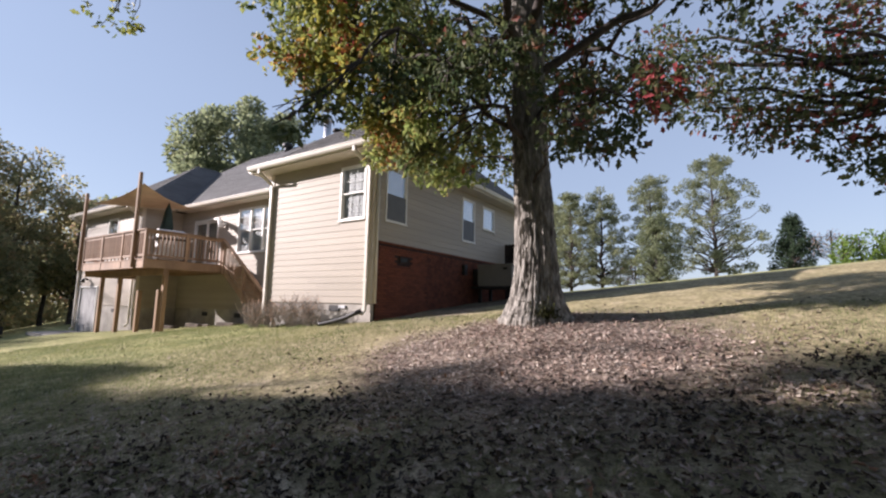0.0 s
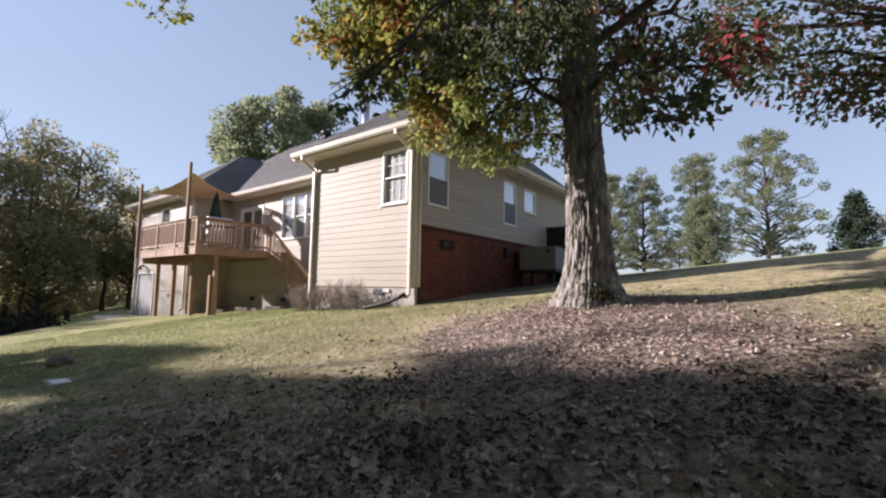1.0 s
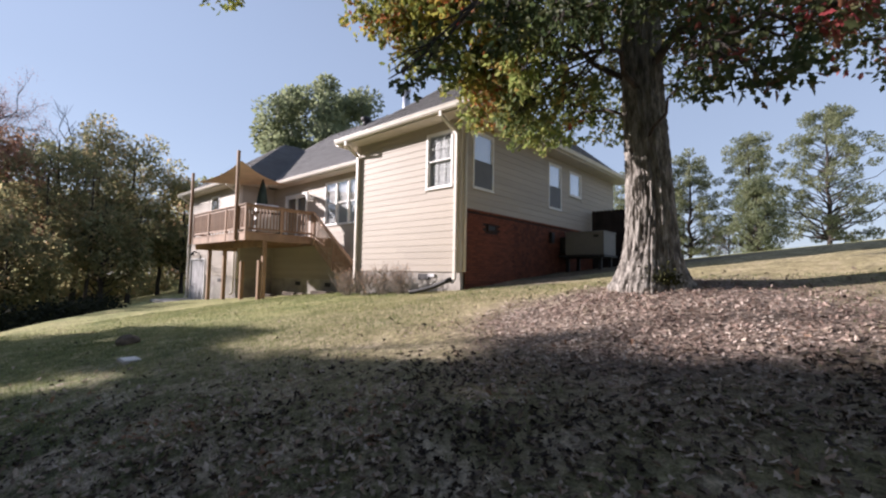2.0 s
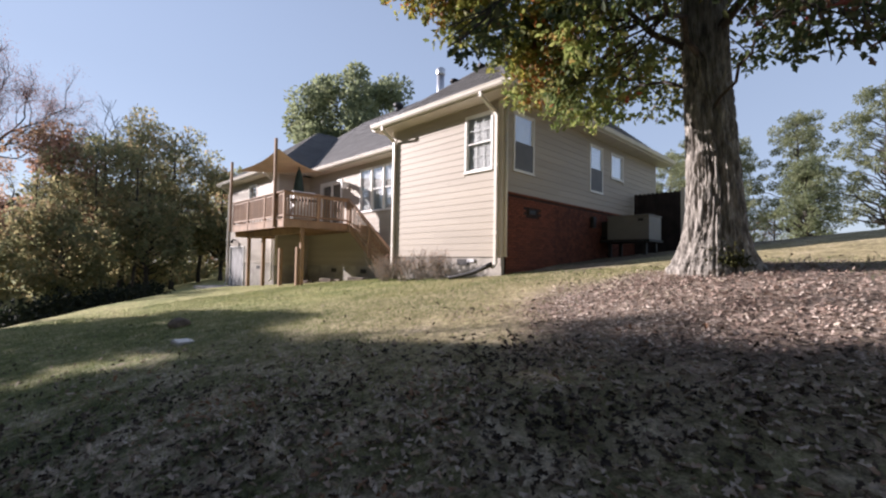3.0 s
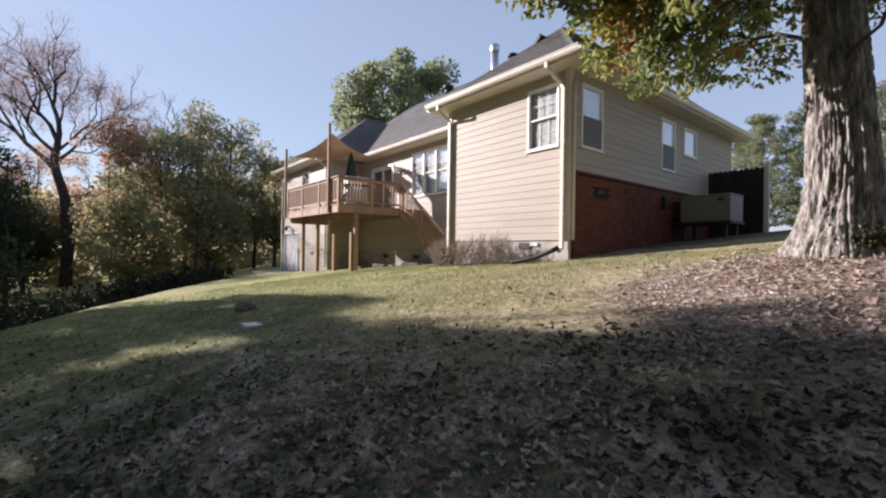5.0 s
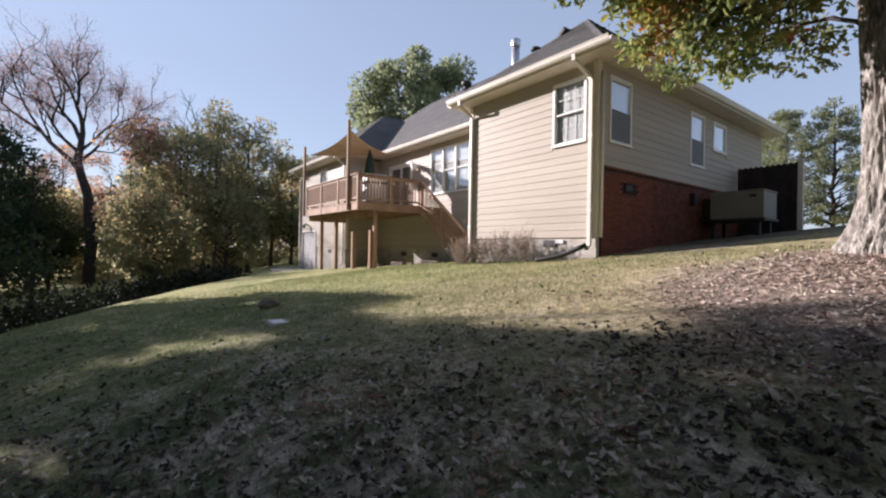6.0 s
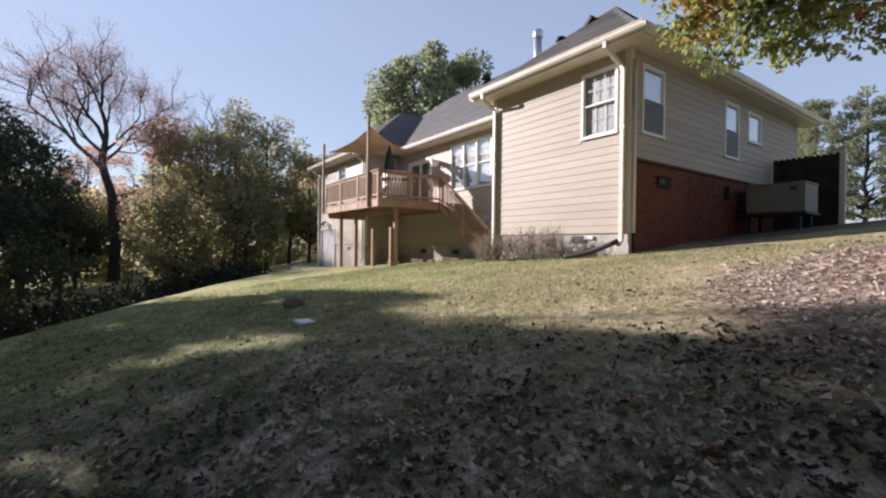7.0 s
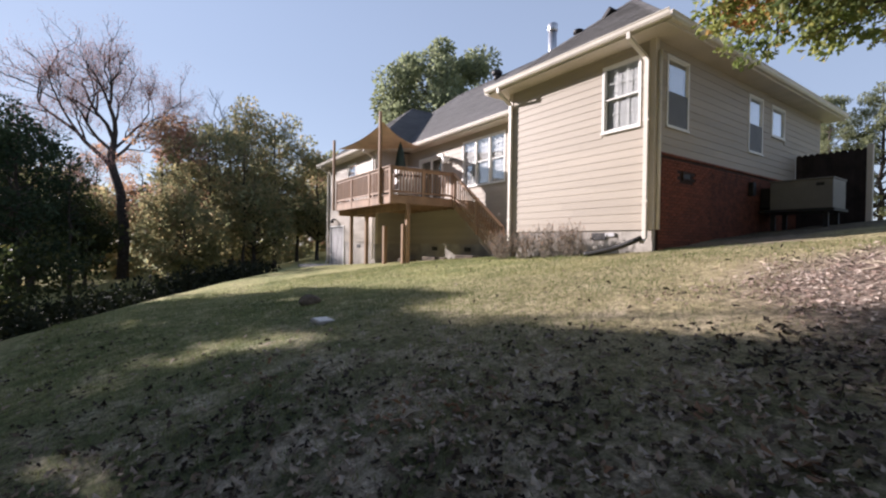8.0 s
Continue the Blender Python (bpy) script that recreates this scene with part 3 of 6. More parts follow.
part("foundation", boxes((GD[1] + 0.07, LX, 0.02, 0.3, -1.3, 0.795)), BLOCK, house, "", LEFT)
part("foundation", boxes((LEND, GD[0] - 0.07, 0.02, 0.3, -1.3, 0.795)), BLOCK, house, "", LEFT)
part("crawl_vent", boxes((-26.0, -25.6, -0.004, 0.03, 0.5, 0.66)), DARK, house, "", LEFT)
gd = part("door_casing", boxes((GD[0] - 0.07, GD[0], -0.04, 0.12, GD[2], GD[3] + 0.07), (GD[1], GD[1] + 0.07, -0.04, 0.12, GD[2], GD[3] + 0.07), (GD[0], GD[1], -0.04, 0.12, GD[3], GD[3] + 0.07)), WHITE, house, "", LEFT)
gm = (GD[0] + GD[1]) / 2
for a, b in ((GD[0], gm - 0.006), (gm + 0.006, GD[1])):
    lf = part("door_leaf", boxes((a, b, 0.03, 0.07, GD[2] + 0.01, GD[3] - 0.01)), GREYDOOR, gd, "weathered grey double door leaf")
    n = 5
    for i in range(n):
        p = a + (b - a) * i / n
        part("plank", boxes((p + 0.004, p + (b - a) / n - 0.004, 0.016, 0.029, GD[2] + 0.02, GD[3] - 0.02)), GREYDOOR, gd)
part("left_end_wall", boxes((LEND, LEND + 0.2, 0.001, BACK - LY - 0.2, -1.5, SOFFIT)), SIDING, house, "", LEFT)
part("back_wall", boxes((LEND, FX, -0.2, 0.0, -1.0, SOFFIT)), SIDING, house, "", pose(0, BACK, 0))
part("garage_light", tube([(-28.9, 8.1, 2.0), (-28.9, 7.98, 2.06), (-28.9, 7.9, 2.0), (-28.9, 7.88, 1.86)], [0.05, 0.04, 0.07, 0.12], 12), DARK, house, "dark barn light over the door")

# corner boards
for m, a, b, z0 in ((FRONT, WX - 0.035, WX + 0.1, 1.0), (FRONT, FX - 0.1, FX + 0.035, 1.12), (RIGHT, FY - 0.0, FY + 0.1, 1.12), (LEFT, LX - 0.1, LX + 0.035, 0.7), (LEFT, LEND - 0.035, LEND + 0.1, 0.7), (WINGSIDE, -FY - 0.1, -FY, 1.0), (RETURN, LY, LY + 0.1, 0.7)):
    part("corner_board", boxes((a, b, -0.034, -0.001, z0, SOFFIT - 0.005)), TRIM, house, "", m)


# ---- roof ----
OH = 0.50


def slab(name, corners, material=ROOF, thick=0.09, label=""):
    """A roof plane with thickness and low courses of shingles."""
    bm = bmesh.new()
    top = [bm.verts.new(c) for c in corners]
    bot = [bm.verts.new((c[0], c[1], c[2] - thick)) for c in corners]
    bm.faces.new(top), bm.faces.new(bot[::-1])
    for i in range(len(corners)):
        j = (i + 1) % len(corners)
        bm.faces.new((top[j], top[i], bot[i], bot[j]))
    bmesh.ops.recalc_face_normals(bm, faces=bm.faces)
    return part(name, bm, material, house, label)


def courses(a, b, c, d, rows=40, lift=0.012):
    """Shingle courses on the plane a-b (eave) to d-c (top): thin strips that overlap, broken into tabs of chance length."""
    a, b, c, d = (Vector(p) for p in (a, b, c, d))
    nrm = (b - a).cross(d - a).normalized()
    if nrm.z < 0:
        nrm = -nrm
    rnd = random.Random(int(abs(a.x * 100 + a.y * 10)))
    verts, faces = [], []
    for k in range(rows):
        t0, t1 = k / rows, min(1.0, (k + 1.15) / rows)
        p0, p1, q0, q1 = a.lerp(d, t0), b.lerp(c, t0), a.lerp(d, t1), b.lerp(c, t1)
        span = (p1 - p0).length
        if span < 0.05:
            continue
        s = 0.0
        while s < 1.0:
            e = min(1.0, s + rnd.uniform(0.35, 1.0) / span)
            h = nrm * (lift + rnd.uniform(0, 0.006))
            low = nrm * 0.003
            i = len(verts)
            verts += [p0.lerp(p1, s) + h, p0.lerp(p1, e) + h, q0.lerp(q1, e) + low, q0.lerp(q1, s) + low, p0.lerp(p1, s) + low, p0.lerp(p1, e) + low]
            faces += [(i, i + 1, i + 2, i + 3), (i + 4, i + 5, i + 1, i)]
            s = e
    o = raw("shingles", [tuple(v) for v in verts], faces, ROOF, house)
    return tagged(o, "grey architectural shingles in courses", kind="stuff")


E0 = GUT - 0.03
RG = 9.33
ryc = 14.1
A1 = (-12.28, 10.58, 7.76)
A2 = (-27.0, 11.9, 8.52)
ex0, ex1 = LEND - OH, FX + OH
ey0, ey1 = MY - OH, BACK + OH
mainL, mainR = (-25.5, ryc, RG), (-14.0, ryc, RG)
# main hip
planes = [
    ((ex0, ey0, E0), (ex1, ey0, E0), mainR, mainL),
    ((ex1, ey0, E0), (ex1, ey1, E0), mainR, mainR),
    ((ex1, ey1, E0), (ex0, ey1, E0), mainL, mainR),
    ((ex0, ey1, E0), (ex0, ey0, E0), mainL, mainL),
]
# wing roofs: front hip and two slopes that run back into the main roof
for (x0, x1, yf, ap, yb) in ((WX - OH, FX + OH, FY - OH, A1, 14.0), (LEND - OH, LX + OH, LY - OH, A2, 14.0)):
    back = (ap[0], yb, ap[2])
    planes += [((x0, yf, E0), (x1, yf, E0), ap, ap), ((x1, yf, E0), (x1, yb, E0), back, ap), ((x0, yb, E0), (x0, yf, E0), ap, back)]
for p in planes:
    pts = [p[0], p[1], p[2]] + ([p[3]] if p[3] != p[2] else [])
    slab("roof", pts, label="grey asphalt shingle roof slope" if p is planes[0] else "")
    courses(*p)
for a, b in (((WX - OH, FY - OH, E0), A1), ((FX + OH, FY - OH, E0), A1), ((LX + OH, LY - OH, E0), A2), ((LEND - OH, LY - OH, E0), A2), (mainL, mainR), (A1, (A1[0], 13.0, A1[2])), (A2, (A2[0], 13.4, A2[2]))):
    a, b = Vector(a), Vector(b)
    n = max(2, int((b - a).length / 0.3))
    side = (b - a).cross(Vector((0, 0, 1))).normalized()
    bm = bmesh.new()
    for i in range(n):
        p, q = a.lerp(b, i / n), a.lerp(b, (i + 1.12) / n)
        v = [bm.verts.new(t) for t in (p - side * 0.14 + Vector((0, 0, -0.06)), p + Vector((0, 0, 0.035)), p + side * 0.14 + Vector((0, 0, -0.06)), q + side * 0.14 + Vector((0, 0, -0.075)), q + Vector((0, 0, 0.02)), q - side * 0.14 + Vector((0, 0, -0.075)))]
        bm.faces.new((v[0], v[1], v[4], v[5])), bm.faces.new((v[1], v[2], v[3], v[4]))
    part("ridge_cap", bm, ROOF, house)

# soffits
for x0, x1, y0, y1 in ((WX - OH, FX + OH, FY - OH, FY - 0.001), (FX + 0.001, FX + OH, FY, ey1), (WX - OH, WX - 0.001, FY, MY - OH),
                       (LX + OH, WX - OH, MY - OH, MY - 0.001), (LEND - OH, LX + OH, LY - OH, LY - 0.001), (LX + 0.001, LX + OH, LY, MY - OH), (LEND - OH, LEND - 0.001, LY, ey1)):
    part("soffit", boxes((x0, x1, y0, y1, SOFFIT - 0.02, SOFFIT)), TRIM, house)


def gutter(p, q, out):
    """An ogee gutter with its trough open above, and the fascia behind it."""
    p, q, out = Vector(p), Vector(q), Vector(out)
    prof = [(0.0, -0.12), (0.075, -0.12), (0.105, -0.075), (0.115, -0.02), (0.13, 0.0), (0.13, 0.012), (0.115, 0.012), (0.10, -0.02), (0.09, -0.07), (0.07, -0.105), (0.01, -0.105), (0.01, 0.0), (0.0, 0.0)]
    bm = bmesh.new()
    ends = [[bm.verts.new(e + out * o + Vector((0, 0, GUT + z))) for o, z in prof] for e in (p, q)]
    bm.faces.new(ends[0]), bm.faces.new(ends[1][::-1])
    for i in range(len(prof)):
        j = (i + 1) % len(prof)
        bm.faces.new((ends[0][i], ends[0][j], ends[1][j], ends[1][i]))
    bmesh.ops.recalc_face_normals(bm, faces=bm.faces)
    part("gutter", bm, GUTTER, house, "cream painted ogee gutter")
    bm = bmesh.new()
    w = [p - out * 0.025, q - out * 0.025, q - out * 0.002, p - out * 0.002]
    lo = [bm.verts.new((v.x, v.y, SOFFIT - 0.022)) for v in w]
    hi = [bm.verts.new((v.x, v.y, GUT - 0.05)) for v in w]
    bm.faces.new(lo[::-1]), bm.faces.new(hi)
    for i in range(4):
        j = (i + 1) % 4
        bm.faces.new((lo[i], lo[j], hi[j], hi[i]))
    part("fascia", bm, GUTTER, house)


gutter((WX - OH, FY - OH, 0), (FX + OH + 0.12, FY - OH, 0), (0, -1, 0))
gutter((FX + OH, FY - OH, 0), (FX + OH, ey1, 0), (1, 0, 0))
gutter((WX - OH, FY - OH, 0), (WX - OH, MY - OH - 0.13, 0), (-1, 0, 0))
gutter((LX + OH, MY - OH, 0), (WX - OH, MY - OH, 0), (0, -1, 0))
gutter((LEND - OH, LY - OH, 0), (LX + OH + 0.12, LY - OH, 0), (0, -1, 0))
gutter((LX + OH, LY - OH, 0), (LX + OH, MY - OH - 0.13, 0), (1, 0, 0))


def downspout(x, y, z0, dx=0.0):
    """A square spout: from the gutter back to the wall, then down to the ground with a kick-out."""
    bm = bmesh.new()
    pts = [(x, y - OH - 0.06, GUT - 0.11), (x, y - OH - 0.06, GUT - 0.22), (x + dx * 0.5, y - 0.10, GUT - 0.50), (x + dx, y - 0.085, GUT - 0.62), (x + dx, y - 0.085, z0 + 0.14), (x + dx, y - 0.20, z0 + 0.05)]
    prev = None
    for i, p in enumerate(pts):
        nxt = Vector(pts[min(i + 1, len(pts) - 1)]) - Vector(pts[max(i - 1, 0)])
        b = Vector((0, nxt.z, -nxt.y)).normalized()
        b = -b if b.y > 0 else b
        ring = [bm.verts.new(Vector(p) + Vector((sx * 0.048, 0, 0)) + b * sy * 0.036) for sx, sy in ((-1, -1), (1, -1), (1, 1), (-1, 1))]
        if prev:
            for k in range(4):
                bm.faces.new((prev[k], prev[(k + 1) % 4], ring[(k + 1) % 4], ring[k]))
        prev = ring
    bmesh.ops.bevel(bm, geom=[e for e in bm.edges if abs((e.verts[0].co - e.verts[1].co).z) > 0.05], offset=0.008, segments=1, affect='EDGES')
    bmesh.ops.recalc_face_normals(bm, faces=bm.faces)
    ob = part("downspout", bm, GUTTER, house, "cream painted square downspout")
    for z in (z0 + 0.9, z0 + 2.6):
        part("strap", boxes((x + dx - 0.07, x + dx + 0.07, y - 0.124, y - 0.12, z, z + 0.03)), GUTTER, ob)


downspout(-10.36, FY, 0.80, 0.14)
downspout(-14.38, FY, 0.55, 0.02)
downspout(-24.0, LY, -0.1, 0.02)
downspout(LEND + 0.15, LY, -0.5, -0.05)
# thin conduit beside the brick
part("conduit", tube([(FX + 0.075, FY + 0.085, 1.12), (FX + 0.075, FY + 0.085, 4.86)], 0.038, 10), GUTTER, house)

# flue and roof vents
flue = part("flue_pipe", tube([(-16.1, 11.5, 6.9), (-16.1, 11.5, 8.62)], 0.15, 20), STEEL, house, "galvanised flue pipe with a cap")
part("flue_cap", tube([(-16.1, 11.5, 8.58), (-16.1, 11.5, 8.64), (-16.1, 11.5, 8.84), (-16.1, 11.5, 8.88)], [0.165, 0.18, 0.18, 0.14], 20), STEEL, flue)
for x, y, z in ((-21.9, 13.9, 9.1),):
    tv = part("turbine_vent", tube([(x, y, z), (x, y, z + 0.25)], 0.16, 14), DARK, house, "dark round roof vent")
    part("vent_head", tube([(x, y, z + 0.2), (x, y, z + 0.28), (x, y, z + 0.42), (x, y, z + 0.5)], [0.18, 0.27, 0.27, 0.12], 14), DARK, tv)
part("box_vent", boxes((-0.2, 0.2, -0.22, 0.22, -0.05, 0.1), bevel=0.04), DARK, house, "low dark roof vent", pose(-12.7, 10.12, 7.30, 0, -43, 0))
part("vent_pipe", tube([(-13.3, 9.46, 6.6), (-13.3, 9.46, 6.86), (-13.3, 9.46, 6.87), (-13.3, 9.46, 6.95), (-13.3, 9.46, 6.99)], [0.07, 0.07, 0.15, 0.14, 0.06], 14), DARK, house, "short capped plumbing vent pipe")
part("box_vent", boxes((-0.28, 0.28, -0.3, 0.3, 0.0, 0.2), bevel=0.05), DARK, house, "low dark roof vent", pose(-11.5, 12.2, 6.98, 0, 40, 0))

# wall lantern by the patio door
part("wall_lantern", tube([(-20.38, MY - 0.02, 4.43), (-20.38, MY - 0.12, 4.5), (-20.38, MY - 0.16, 4.42), (-20.38, MY - 0.16, 4.22), (-20.38, MY - 0.16, 4.18)], [0.05, 0.03, 0.09, 0.07, 0.02], 8), WHITE, house, "small white wall lantern")
part("flood_light", tube([(-20.1, MY - 0.02, 4.35), (-20.1, MY - 0.16, 4.28), (-20.1, MY - 0.22, 4.22)], [0.05, 0.05, 0.08], 10), WHITE, house, "white floodlight")


# ---- deck, stairs and what stands there ----
DT, DX0, DX1, DY0 = 2.46, -23.85, -18.6, 6.22
deck = thing("deck", pose(0, 0, 0), "raised brown-stained wooden deck on posts", "deck")
part("rim", boxes((DX0, DX1, DY0, DY0 + 0.04, DT - 0.30, DT - 0.03), (DX1 - 0.04, DX1, DY0 + 0.041, MY - 0.05, DT - 0.30, DT - 0.03), (DX0, DX0 + 0.04, DY0 + 0.041, LY - 0.05, DT - 0.30, DT - 0.03)), CEDAR, deck)
y = DY0 - 0.02
k = 0
while y < MY - 0.1:
    x0 = DX0 - 0.02 if y + 0.14 < LY - 0.05 else LX + 0.06
    part("deck_board", boxes((x0, DX1 + 0.02, y, y + 0.134, DT - 0.03, DT)), CEDAR, deck)
    y += 0.14
for i in range(10):
    x = DX0 + 0.4 + i * 0.52
    yb = MY - 0.06 if x > LX + 0.1 else LY - 0.06
    part("joist", boxes((x, x + 0.04, DY0 + 0.041, yb, DT - 0.27, DT - 0.031)), CEDAR, deck)
part("beam", boxes((DX0 + 0.05, DX1 - 0.05, 6.88, 6.96, DT - 0.50, DT - 0.275)), CEDAR, deck)
part("side_beam", boxes((DX0 + 0.06, DX0 + 0.14, DY0 + 0.1, LY - 0.06, DT - 0.52, DT - 0.275)), CEDAR, deck)
for x, y, top in ((-18.75, 7.0, DT - 0.28), (-22.1, 6.92, DT - 0.5), (-23.75, 6.92, DT - 0.5)):
    part("post", boxes((x - 0.07, x + 0.07, y - 0.07, y + 0.07, ground_z(x, y) - 0.3, top), bevel=0.008), POSTW, deck)
for x, y, top in ((-20.35, 6.9, 1.42), (-18.9, 6.92, 1.45)):
    part("short_post", boxes((x - 0.07, x + 0.07, y - 0.07, y + 0.07, ground_z(x, y) - 0.3, top), bevel=0.01), POSTW, deck)


def railing(p, q, owner):
    """Posts, top and bottom rail, and square balusters between two corners."""
    p, q = Vector(p), Vector(q)
    d = q - p
    n = max(1, round(d.length / 1.55))
    flat = math.degrees(math.atan2(d.y, d.x))
    L = math.hypot(d.x, d.y)
    rise = d.z
    m = pose(*p, 0, 0, flat)
    slope = rise / L

    def bar(z0, z1, h):
        bm = bmesh.new()
        v = [bm.verts.new((x, yy, z + slope * x)) for x in (0.0, L) for yy, z in ((-h, z0), (h, z0), (h, z1), (-h, z1))]
        for f in ((0, 1, 2, 3), (7, 6, 5, 4), (0, 4, 5, 1), (1, 5, 6, 2), (2, 6, 7, 3), (3, 7, 4, 0)):
            bm.faces.new([v[i] for i in f])
        bmesh.ops.recalc_face_normals(bm, faces=bm.faces)
        return bm
    top = part("handrail", bar(0.97, 1.01, 0.07), CEDAR, owner, "", m)
    part("bottom_rail", bar(0.09, 0.16, 0.02), CEDAR, owner, "", m)
    part("upper_rail", bar(0.88, 0.965, 0.02), CEDAR, owner, "", m)
    for i in range(n + 1):
        x = L * i / n
        part("rail_post", boxes((x - 0.045, x + 0.045, -0.046, 0.046, -0.27 + slope * x, 1.03 + slope * x), bevel=0.006), CEDAR, owner, "", m)
    first = None
    x = 0.13
    while x < L - 0.08:
        if first is None:
            first = part("baluster", boxes((-0.019, 0.019, -0.019, 0.019, 0.13, 0.92)), CEDAR, owner, "", m @ pose(x, 0, slope * x))
        else:
            share("baluster", first, owner, m @ pose(x, 0, slope * x))
        x += 0.128


railing((DX0 + 0.05, DY0 + 0.03, DT), (DX1 - 0.05, DY0 + 0.03, DT), deck)
railing((DX1 - 0.05, DY0 + 0.03, DT), (DX1 - 0.05, 8.88, DT), deck)
railing((DX0 + 0.05, DY0 + 0.03, DT), (DX0 + 0.05, LY - 0.12, DT), deck)

stairs = thing("stairs", pose(0, 0, 0), "brown-stained wooden deck stairs with railings", "stairs")
SX1, SZ1 = -15.75, 0.36
ns = 11
for yy in (8.90, 9.66):
    bm = prism([(DX1, DT - 0.30), (DX1, DT - 0.04), (SX1, SZ1), (SX1 - 0.3, SZ1 - 0.02)], yy, yy + 0.04)
    part("stringer", bm, CEDAR, stairs)
for i in range(ns):
    x = DX1 + (SX1 - DX1) * (i + 0.2) / ns
    z = DT - (DT - SZ1) * (i + 1) / ns
    part("tread", boxes((x, x + 0.28, 8.86, 9.74, z, z + 0.04)), CEDAR, stairs)
railing((DX1 + 0.1, 8.88, DT - 0.06), (SX1, 8.88, SZ1 - 0.02), stairs)

# shade sail on its two tall posts
sail = thing("shade_sail", pose(0, 0, 0), "tan triangular shade sail strung between tall posts", "shade sail")
for x, z in ((-19.35, 5.5), (-24.0, 5.32)):
    part("sail_post", boxes((x - 0.05, x + 0.05, DY0 - 0.1, DY0 - 0.001, DT - 0.28, z), bevel=0.008), POSTW, sail)
P = [Vector((-19.4, 6.3, 5.15)), Vector((-23.9, 6.3, 4.92)), Vector((-21.4, 9.2, 4.96))]
N = 18
verts, faces, idx = [], [], {}
for i in range(N + 1):
    for j in range(N + 1 - i):
        a, b, c = i / N, j / N, 1 - (i + j) / N
        sag = a * b * 1.1 + b * c * 1.1 + a * c * 1.1
        mid = (P[0] + P[1] + P[2]) / 3
        p = P[0] * a + P[1] * b + P[2] * c
        pinch = 0.55 * max(a * b, b * c, a * c) * (1 - 2.6 * min(a, b, c))
        p = p.lerp(mid, max(0, pinch)) + Vector((0, 0, -0.22 * sag))
        idx[i, j] = len(verts)
        verts.append(tuple(p))
for i in range(N):
    for j in range(N - i):
        faces.append((idx[i, j], idx[i + 1, j], idx[i, j + 1]))
        if (i + 1, j + 1) in idx and i + j + 2 <= N:
            faces.append((idx[i + 1, j], idx[i + 1, j + 1], idx[i, j + 1]))
raw("cloth", verts, faces, SAIL, sail, smooth=True)

# closed umbrella, grill
umb = thing("patio_umbrella", pose(-21.0, 7.9, DT), "closed dark green patio umbrella", "umbrella")
part("pole", tube([(0, 0, 0), (0, 0, 2.55)], 0.022, 8), DARK, umb)
bm = tube([(0, 0, 0.95), (0, 0, 1.05), (0, 0, 1.5), (0, 0, 2.2), (0, 0, 2.45)], [0.06, 0.17, 0.2, 0.10, 0.02], 16)
for v in bm.verts:
    a = math.atan2(v.co.y, v.co.x)
    v.co.x *= 1 + 0.18 * math.cos(8 * a)
    v.co.y *= 1 + 0.18 * math.cos(8 * a)
part("canopy", bm, GREENCLOTH, umb)
part("base", tube([(0, 0, 0), (0, 0, 0.05), (0, 0, 0.09)], [0.25, 0.25, 0.08], 18), DARK, umb)

grill = thing("gas_grill", pose(-19.45, 7.35, DT, 0, 0, 80), "stainless and black gas grill on the deck", "grill")
part("cart", boxes((-0.42, 0.42, -0.25, 0.25, 0.1, 0.78), bevel=0.02), BBQ, grill)
part("cart_door", boxes((-0.4, -0.02, -0.27, -0.251, 0.14, 0.74), (0.02, 0.4, -0.27, -0.251, 0.14, 0.74), bevel=0.006), BBQ, grill)
bm = prism([(-0.26, 0.86), (-0.27, 1.02), (-0.18, 1.16), (0.1, 1.2), (0.27, 1.16), (0.27, 0.86)], -0.42, 0.42)
bmesh.ops.bevel(bm, geom=list(bm.edges), offset=0.015, segments=2, affect='EDGES')
part("hood", bm, BBQ, grill, "", pose(0, 0, 0, 0, 0, 90))
part("firebox", boxes((-0.44, 0.44, -0.28, 0.28, 0.781, 0.859), bevel=0.01), DARK, grill)
part("hood_handle", tube([(-0.3, -0.31, 1.0), (0.3, -0.31, 1.0)], 0.015, 8), STEEL, grill)
for s in (-1, 1):
    part("side_shelf", boxes((s * 0.6 - 0.15, s * 0.6 + 0.15, -0.24, 0.24, 0.82, 0.86), bevel=0.01), BBQ, grill)
for x in (-0.36, 0.36):
    for yy in (-0.2, 0.2):
        part("wheel", tube([(x - 0.02, yy, 0.05), (x + 0.02, yy, 0.05)], 0.05, 12), DARK, grill)
for i in range(4):
    part("knob", tube([(-0.3 + 0.2 * i, -0.3, 0.82), (-0.3 + 0.2 * i, -0.275, 0.82)], 0.025, 10), DARK, grill)

# air conditioner and its screen
ac = thing("air_conditioner", pose(-9.2, 13.5, 0), "grey beige packaged air conditioner beside the brick wall", "air conditioner")
part("cabinet", boxes((-0.55, 0.75, -0.5, 0.5, 1.78, 2.5), bevel=0.015), HVAC, ac)
part("lid", boxes((-0.57, 0.77, -0.52, 0.52, 2.501, 2.54), bevel=0.01), HVAC, ac)
part("label_plate", boxes((0.42, 0.58, -0.506, -0.5005, 2.34, 2.42)), DARK, ac)
part("duct", boxes((-0.86, -0.555, -0.3, 0.3, 1.85, 2.4), bevel=0.02), DARK, ac)
part("base_plate", boxes((-0.75, 0.80, -0.60, 0.52, 1.70, 1.775), bevel=0.01), DARK, ac)
for lx, ly in ((-0.5, -0.4), (0.6, -0.4), (-0.5, 0.4), (0.6, 0.4)):
    part("leg", boxes((lx - 0.05, lx + 0.05, ly - 0.05, ly + 0.05, 1.2, 1.70)), DARK, ac)
